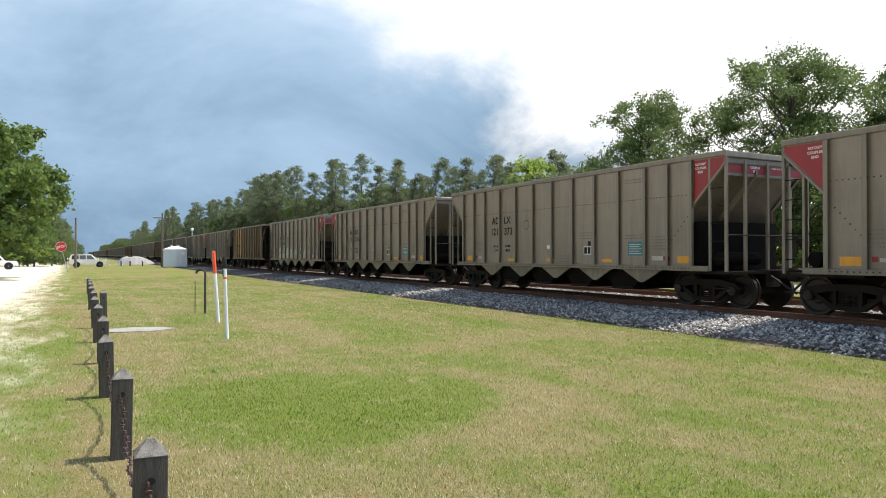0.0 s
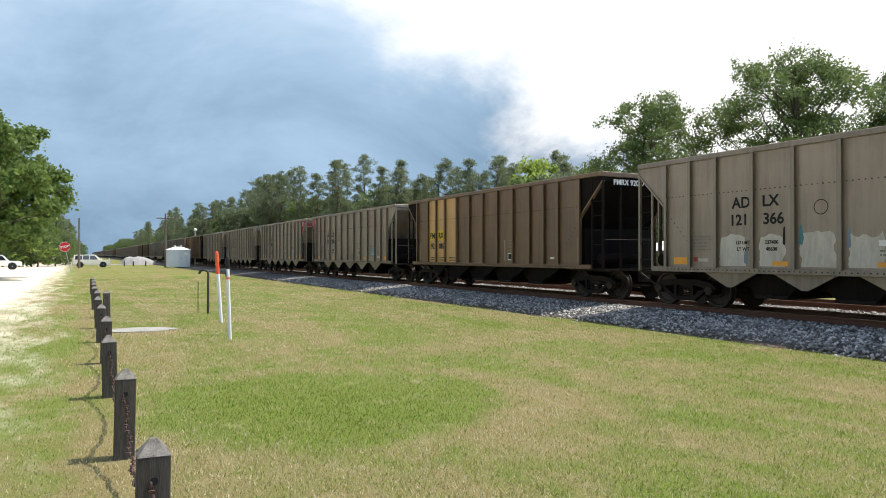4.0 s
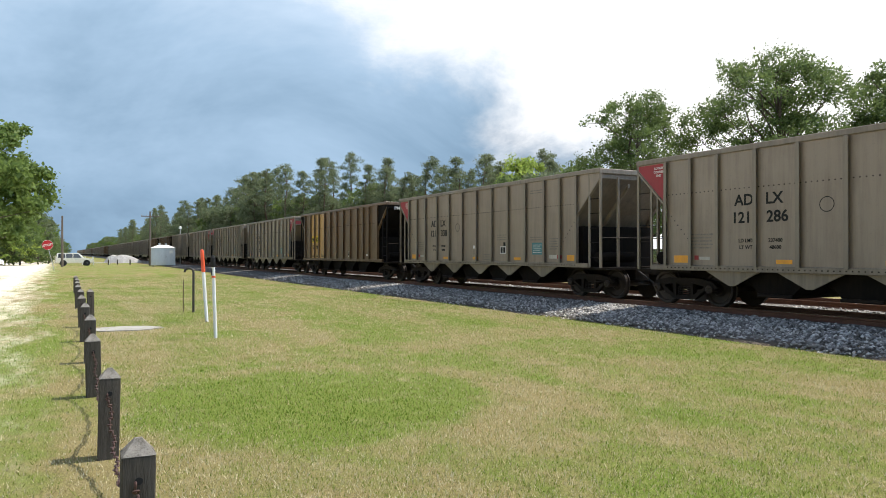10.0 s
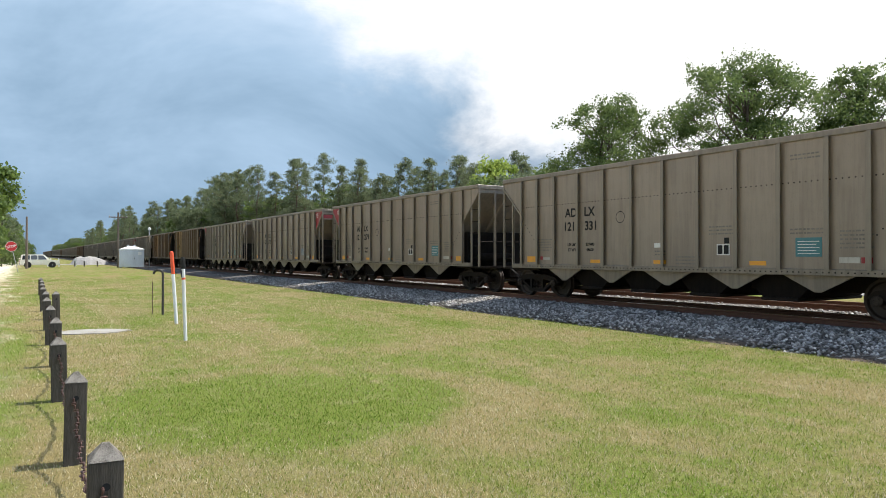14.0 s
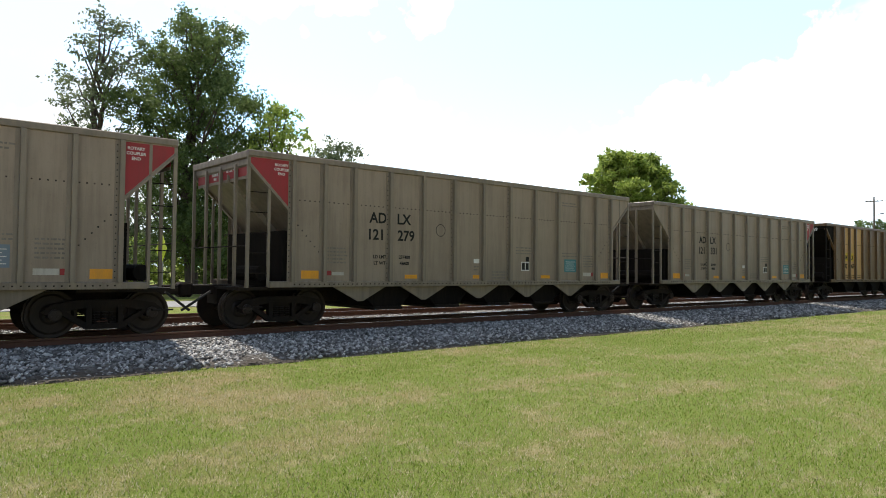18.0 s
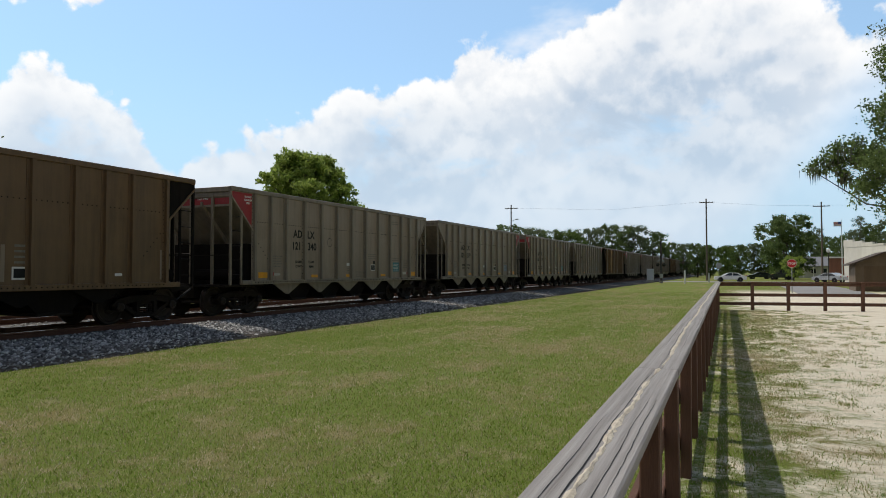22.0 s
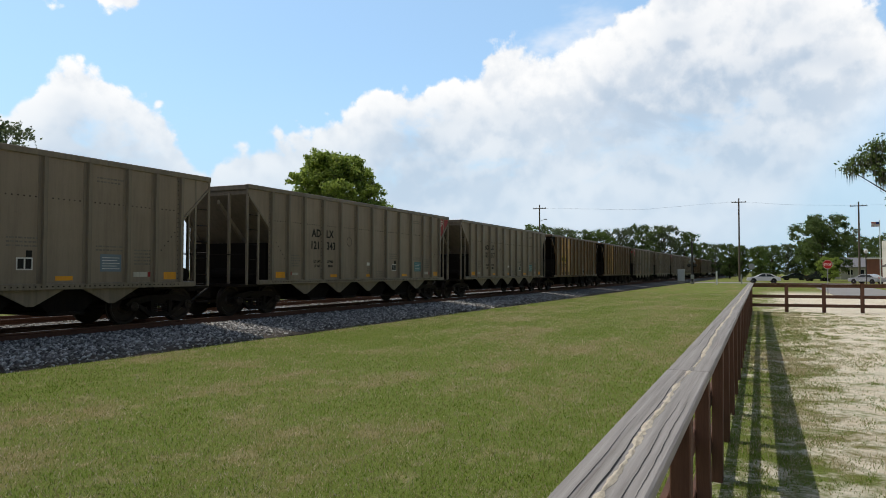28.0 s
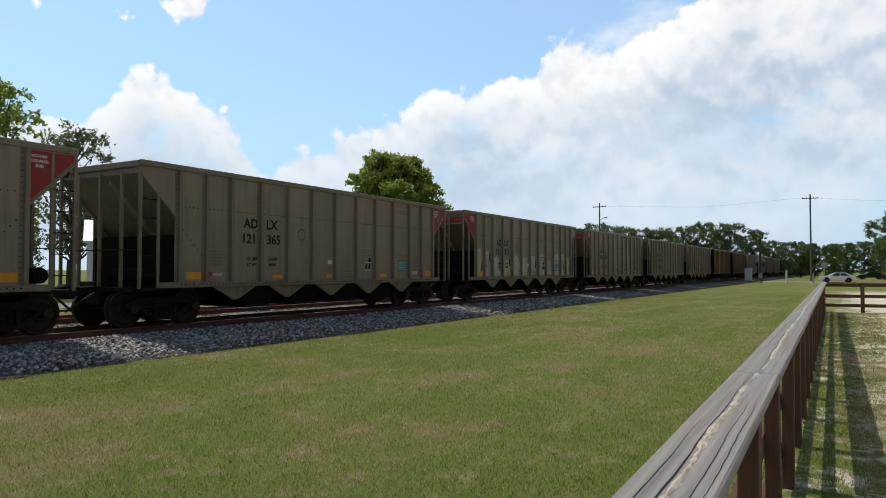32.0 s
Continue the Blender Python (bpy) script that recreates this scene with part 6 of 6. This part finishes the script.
def build_railway_things():
    c = thing("signal_cabin", "small silver metal equipment cabin with a low hip roof", "equipment cabin", pose(-100.8, 11.3, 0, 0, 0, 86))
    part("body", box((-1.5, -1.1, 0.15), (1.5, 1.1, 2.5), 0.02), "alu", c)
    roof = bmesh.new()
    lo = [roof.verts.new(p) for p in ((-1.62, -1.22, 2.5), (1.62, -1.22, 2.5), (1.62, 1.22, 2.5), (-1.62, 1.22, 2.5))]
    hi = [roof.verts.new(p) for p in ((-0.5, -0.15, 2.9), (0.5, -0.15, 2.9), (0.5, 0.15, 2.9), (-0.5, 0.15, 2.9))]
    for i in range(4):
        roof.faces.new((lo[i], lo[(i + 1) % 4], hi[(i + 1) % 4], hi[i]))
    roof.faces.new(hi)
    roof.faces.new(lo[::-1])
    part("roof", roof, "whitepipe", c, "pale hip roof")
    for x in (-0.45, 0.35):
        part("roof_vent", lathe([(0.12, 2.8), (0.12, 3.0), (0.18, 3.02), (0.16, 3.1)], sides=12), "alu", c, at=(x, 0, 0))
    d = part("door", box((-0.45, -1.125, 0.25), (0.45, -1.102, 2.3)), "alu", c)
    part("door_handle", box((0.3, -1.16, 1.2), (0.36, -1.125, 1.4)), "darkpipe", d)
    part("notice", box((0.75, -1.12, 1.75), (1.2, -1.102, 2.15)), "white", c)
    for x in (-1.3, 0.0, 1.3):
        part("footing", box((x - 0.12, -1.0, -0.05), (x + 0.12, 1.0, 0.15)), "concrete", c)
    utility_pole((-106.3, 10.2, 0), 7.7, True, "slim signal pole with a small crossarm")
    v = thing("antenna_mast", "slim silver mast with a round head", "mast", (-101.5, 13.6, 0))
    part("mast", rod((0, 0, -0.1), (0, 0, 5.1), 0.08, 8), "galv", v)
    part("head", lathe([(0.1, 5.1), (0.2, 5.2), (0.2, 5.4), (0.05, 5.5)], sides=12), "whitepipe", v)
    utility_pole(place(-90.4, 104), 6.7, False, "short dark wooden pole")
    stop_sign(Matrix.Translation(place(-90.9, 82)) @ pose(0, 0, 0, 0, -13, 90), 12, 0.5, 2.7)
    g = thing("guard_rail_post", "short white marker post by the crossing", "marker post", (-120, 1.9, 0), group="crossing posts")
    part("post", box((-0.07, -0.07, -0.1), (0.07, 0.07, 1.25), 0.01), "whitepipe", g)
    for x, y in ((-118, 3.2), (-117, 4.2), (-121, 6.6)):
        copy_thing(g, pose(x, y, 0, 2, 6, 0))
    d0 = thing("bollard", "short dark timber bollard by the crossing", "bollard", (-118, 5.4, 0), group="crossing bollards")
    part("post", box((-0.09, -0.09, -0.1), (0.09, 0.09, 0.8), 0.01), "post", d0)
    for x, y in ((-118, 7.6), (-117, 9.3), (-119, 0.3)):
        copy_thing(d0, pose(x, y, 0))
    # gravel heap by the line
    rng = random.Random(9)
    bm = bmesh.new()
    bmesh.ops.create_grid(bm, x_segments=28, y_segments=14, size=1)
    for p in bm.verts:
        x, y = p.co.x, p.co.y
        hgt = max(0.0, 1 - (abs(x) ** 1.5 + abs(y) ** 1.6)) ** 0.8 + 0.35 * max(0.0, 1 - ((x + 0.62) / 0.3) ** 2 - y * y * 2)
        p.co = Vector((x * 3.6, y * 2.6, -0.05 + hgt * 1.55 + (noise.noise(Vector((x * 6, y * 6, 2))) * 0.16 if hgt > 0 else 0)))
    solid("stone_mound", bm, "heap", "grey heap of crushed stone beside the crossing", "gravel heap", pose(-139, 8.8, 0, 0, 0, 62))
    w = thing("warning_sign", "lime-yellow diamond warning sign beyond the tracks", "road sign", (8.4, 26.0, 0))
    part("sign_post", box((-0.03, -0.03, -0.1), (0.03, 0.03, 2.9)), "galv", w)
    part("sign_plate", plate([(-0.6, 2.45), (0, 1.85), (0.6, 2.45), (0, 3.05)], -0.05, -0.036, axis=0), "signlime", w)
    # east side
    crossing_signal((103.5, 11.4, 0), 100)
    b = thing("relay_box", "silver relay box on a concrete foot by the track", "equipment box", spot(82.9, 112, 5))
    part("body", box((-0.5, -0.5, 0.3), (0.5, 0.5, 1.95), 0.03), "alu", b)
    part("foot", box((-0.6, -0.6, -0.05), (0.6, 0.6, 0.3)), "concrete", b)
    part("lid", box((-0.56, -0.56, 1.95), (0.56, 0.56, 2.05), 0.02), "alu", b)
    m = thing("marker_post", "white marker post on the lawn end", "marker post", (101, 7.98, 0))
    part("pole", rod((0, 0, -0.1), (0, 0, 1.8), 0.11, 10), "whitepipe", m)
    m = thing("marker_post", "grey marker post by the street", "marker post", (110, 5.3, 0))
    part("pole", rod((0, 0, -0.1), (0, 0, 1.4), 0.10, 10), "galv", m)
    u1 = utility_pole(place(87.1, 131), 14.5)
    u2 = utility_pole(place(94.95, 128), 12.9, True, "tall grey utility pole with side brackets")
    u3 = utility_pole(place(71.88, 125), 13.6, True, "tall utility pole with a street lamp", True)
    for y in (0.9, -0.3):
        cu = bpy.data.curves.new("power_line", "CURVE")
        cu.dimensions, cu.bevel_depth = "3D", 0.005
        pts = [(118.8, 38.9 + y, 13.0), (125, 22 + y, 12.6), (130.8, 7.1 + y, 13.95), (129.5, -2, 12.9), (127.5, -11.0 + y, 12.3), (124, -30, 12.0), (121, -60, 13.0)]
        sp = cu.splines.new("POLY")
        sp.points.add(len(pts) - 1)
        for q, w in zip(sp.points, pts):
            q.co = (*w, 1)
        cu.materials.append(M["cable"])
        wires = new("power_line", cu)
        wires.matrix_basis = SITE
        tagged(wires, "thin black overhead power line", "cable", "overhead lines")


# ---- buildings and street at the east end ----


def window(parent, lo, hi):
    fr = part("window", box(lo, hi), "white", parent)
    d = 0.02
    part("pane", box((lo[0] - d, lo[1] + 0.08, lo[2] + 0.08), (lo[0] - 0.001, hi[1] - 0.08, hi[2] - 0.08)), "glass", fr)


def build_street():
    solid("cross_street", box((112, -140, -0.3), (121, 11.6, 0.02)), "asphalt", "pale worn asphalt cross street", "road", kind="structure")
    solid("cross_street_west", box((-146, -140, -0.3), (-138.5, 11.6, 0.02)), "asphalt", "pale asphalt road over the line", "road", kind="structure")
    solid("back_road", box((-220, 31, -0.3), (160, 36, 0.025)), "asphalt", "pale lane beyond the tracks", "road", kind="structure")
    solid("street", box((60, -9.5, -0.3), (112, -4.0, 0.015)), "asphalt", "pale asphalt side street behind the fence", "road", kind="structure")
    s = thing("garden_shed", "tan wooden shed with a brown shingle roof", "shed", spot(98.5, 72, -1))
    w, ln = 2.15, 2.4
    part("wall", box((-ln, -w, -0.05), (ln, w, 2.35), 0.01), "shedwall", s)
    part("gable", plate([(-w, 2.35), (0, 3.25), (w, 2.35)], -ln, ln, axis=0), "shedwall", s)
    for sgn in (-1, 1):
        part("roof", plate([(0, 3.27), (0, 3.39), (sgn * (w + 0.45), 2.33), (sgn * (w + 0.45), 2.21)], -ln - 0.5, ln + 0.5, axis=0), "shingle", s)
    d = part("door", box((-ln - 0.03, -0.3, 0.0), (-ln - 0.002, 1.5, 2.15)), "sheddoor", s)
    part("vent", box((-ln - 0.03, -1.7, 1.85), (-ln - 0.002, -0.9, 2.1)), "ink", s)
    for y in (-w, w - 0.1, 1.5, -0.38):
        part("corner_board", box((-ln - 0.035, y, 0.0), (-ln - 0.003, y + 0.1, 2.3)), "shedwall", s)
    u = thing("utility_cabinet", "pale grey utility cabinet beside the shed", "utility cabinet", spot(99.9, 66, -8))
    part("body", box((-0.4, -0.42, -0.05), (0.4, 0.42, 1.62), 0.03), "alu", u)
    part("lid", box((-0.45, -0.47, 1.62), (0.45, 0.47, 1.72), 0.03), "alu", u)
    part("door", box((-0.42, -0.36, 0.15), (-0.402, 0.36, 1.5)), "alu", u)
    b = thing("store", "cream stucco store with a stepped parapet and awning", "store building", spot(100.0, 116, 18))
    part("wall", box((-7, -5, -0.05), (7, 5, 5.2)), "stucco", b)
    part("roof", box((-7.2, -5.2, 5.2), (7.2, 4.6, 5.5)), "greyroof", b)
    for i in range(5):
        part("parapet_step", box((-7.0 + 2.8 * i, 4.7, 5.2), (-4.2 + 2.8 * i, 5.05, 6.3 - 0.28 * (4 - i))), "stucco", b)
    part("awning", plate([(5.0, 3.0), (6.6, 2.5), (6.6, 2.4), (5.0, 2.75)], -6.5, 2.0, axis=0), "white", b)
    dr = part("door", box((-1.0, 5.0, 0.0), (1.0, 5.04, 2.3)), "glass", b)
    for x in (-5, 2.5):
        part("window", box((x, 5.0, 0.8), (x + 2.4, 5.05, 2.3)), "glass", b)
    for y in (-4, 0.5):
        window(b, (-7.06, y, 1.2), (-7.0, y + 1.5, 2.6))
    bk = thing("brick_building", "low red brick building behind the store", "building", spot(96.6, 142, -14))
    part("wall", box((-5, -2.4, -0.05), (5, 2.4, 3.9)), "brickred", bk)
    part("roof", box((-5.2, -2.6, 3.9), (5.2, 2.6, 4.15)), "white", bk)
    h = thing("house", "pale sided house with a grey gable roof", "house", spot(94.2, 185, -8))
    part("wall", box((-4, -4.6, -0.05), (4, 4.6, 2.9)), "housewall", h)
    part("gable", plate([(-4, 2.9), (0, 4.8), (4, 2.9)], -4.6, 4.6, axis=1), "housewall", h)
    for sgn in (-1, 1):
        part("roof", plate([(0, 4.85), (0, 5.0), (sgn * 4.5, 2.85), (sgn * 4.5, 2.7)], -5.0, 5.0, axis=1), "greyroof", h)
    for y in (-3.6, -1.4, 2.0):
        window(h, (-4.06, y, 1.0), (-4.0, y + 1.1, 2.3))
    part("porch_post", box((-5.4, -1.0, 0), (-5.25, -0.85, 2.6)), "white", h)
    part("porch_post", box((-5.4, 1.0, 0), (-5.25, 1.15, 2.6)), "white", h)
    part("porch_roof", box((-5.6, -1.4, 2.6), (-4.0, 1.6, 2.75)), "greyroof", h)
    wh = thing("outbuilding", "small white building beyond the tracks", "building", spot(34.2, 46, -33))
    part("wall", box((-1.8, -2.2, -0.05), (1.8, 2.2, 3.4)), "white", wh)
    part("gable", plate([(-2.2, 3.4), (0, 4.6), (2.2, 3.4)], -1.8, 1.8, axis=0), "white", wh)
    for sgn in (-1, 1):
        part("roof", plate([(0, 4.62), (0, 4.74), (sgn * 2.6, 3.4), (sgn * 2.6, 3.28)], -2.0, 2.0, axis=0), "alu", wh)
    part("door", box((-0.5, -2.24, 0), (0.5, -2.2, 2.1)), "ink", wh)
    cn = thing("canopy", "white-roofed open canopy on yellow posts", "canopy", spot(-44.0, 43, 44))
    top = bmesh.new()
    lo = [top.verts.new(p) for p in ((-2.2, -1.6, 2.05), (2.2, -1.6, 2.05), (2.2, 1.6, 2.05), (-2.2, 1.6, 2.05))]
    tip = top.verts.new((0, 0, 2.95))
    for i in range(4):
        top.faces.new((lo[i], lo[(i + 1) % 4], tip))
    top.faces.new(lo[::-1])
    part("roof", top, "whitepipe", cn, "pale peaked roof")
    for x in (-2.0, 2.0):
        for y in (-1.4, 1.4):
            part("post", box((x - 0.05, y - 0.05, -0.05), (x + 0.05, y + 0.05, 2.05)), "yellow", cn)
    for z in (0.5, 1.0):
        part("rail", box((-2.0, -1.43, z), (2.0, -1.37, z + 0.06)), "yellow", cn)
    f = thing("flag_pole", "white flag pole with a striped flag", "flag pole", place(96.2, 108))
    part("pole", rod((0, 0, -0.1), (0, 0, 8.6), 0.07, 8, 0.04), "whitepipe", f)
    fl = part("flag", box((0.0, 0.05, 7.75), (0.02, 0.95, 8.4)), "white", f, "drooping red and white flag")
    for i in range(4):
        part("stripe", box((-0.006, 0.05, 7.77 + i * 0.17), (0.026, 0.95, 7.84 + i * 0.17)), "flagred", fl)
    part("canton", box((-0.009, 0.05, 8.08), (0.029, 0.42, 8.4)), "flagblue", fl)
    stop_sign(spot(92.97, 62, -88), 2, 0.34, 2.35)
    r = thing("road_sign", "round grey back of a road sign", "road sign", pose(112, 4.0, 0, 0, 0, 90))
    part("sign_post", box((-0.03, -0.03, -0.1), (0.03, 0.03, 2.9)), "galv", r)
    part("sign_plate", lathe([(0.02, -0.05), (0.45, -0.05), (0.45, -0.03), (0.02, -0.03)], "Y", 20), "galv", r, at=(0, 0, 2.5))
    l = thing("street_lamp", "dark post lamp with a white globe", "street lamp", place(95.35, 116))
    part("post", rod((0, 0, -0.1), (0, 0, 4.4), 0.07, 8), "darkpipe", l)
    part("globe", lathe([(0.1, 4.4), (0.26, 4.55), (0.28, 4.75), (0.18, 4.95), (0.05, 5.05)], sides=12), "whitepipe", l)
    t = thing("timber_bench", "low timber bench with a weathered grey top on the sand", "bench", pose(30.0, -6.4, 0, 0, 0, 82))
    for i in range(3):
        part("seat_board", box((-1.0, -0.22 + i * 0.15, 0.53), (1.0, -0.08 + i * 0.15, 0.575), 0.006), "cap", t)
    for sgn in (-1, 1):
        part("leg", box((sgn * 0.7 - 0.05, -0.18, -0.02), (sgn * 0.7 + 0.05, -0.08, 0.53), 0.006), "fence", t)
        part("leg", box((sgn * 0.7 - 0.05, 0.08, -0.02), (sgn * 0.7 + 0.05, 0.18, 0.53), 0.006), "fence", t)
        part("foot_beam", box((sgn * 0.7 - 0.06, -0.3, -0.02), (sgn * 0.7 + 0.06, 0.3, 0.09), 0.006), "fence", t)
    part("stretcher", box((-0.65, -0.04, 0.28), (0.65, 0.04, 0.38), 0.006), "fence", t)


build_ground()
build_trees()
build_train()
build_posts()
build_markers()
build_fence()
build_vehicles()
build_railway_things()
build_street()
build_lawn()
build_track(YC, "near track of rust-brown rails on timber sleepers")
build_track(Y2, "far track of rust-brown rails on timber sleepers")


def motions():
    """The train rolls past and slows a little, its wheels turning."""
    for car, x, *rest in TRAIN:
        walk(car, [(t, pose(x + rolled(t), YC, Z_RAIL)) for t in range(0, 33, 2)])
    keyed = {}
    for car, x, *rest in TRAIN:
        for ob in car.children_recursive:
            if ob.name.split(".")[0] == "wheelset":
                dx = round(ob.location.x, 3)
                if dx not in keyed:
                    walk(ob, [(i / FPS, pose(dx, 0, 0.457, 0, math.degrees(rolled(i / FPS) / 0.457), 0)) for i in range(32 * FPS + 1)])
                    keyed[dx] = ob.animation_data
                else:
                    ob.rotation_mode = "QUATERNION"
                    ob.animation_data_create()
                    ob.animation_data.action = keyed[dx].action
                    ob.animation_data.action_slot = keyed[dx].action_slot


motions()
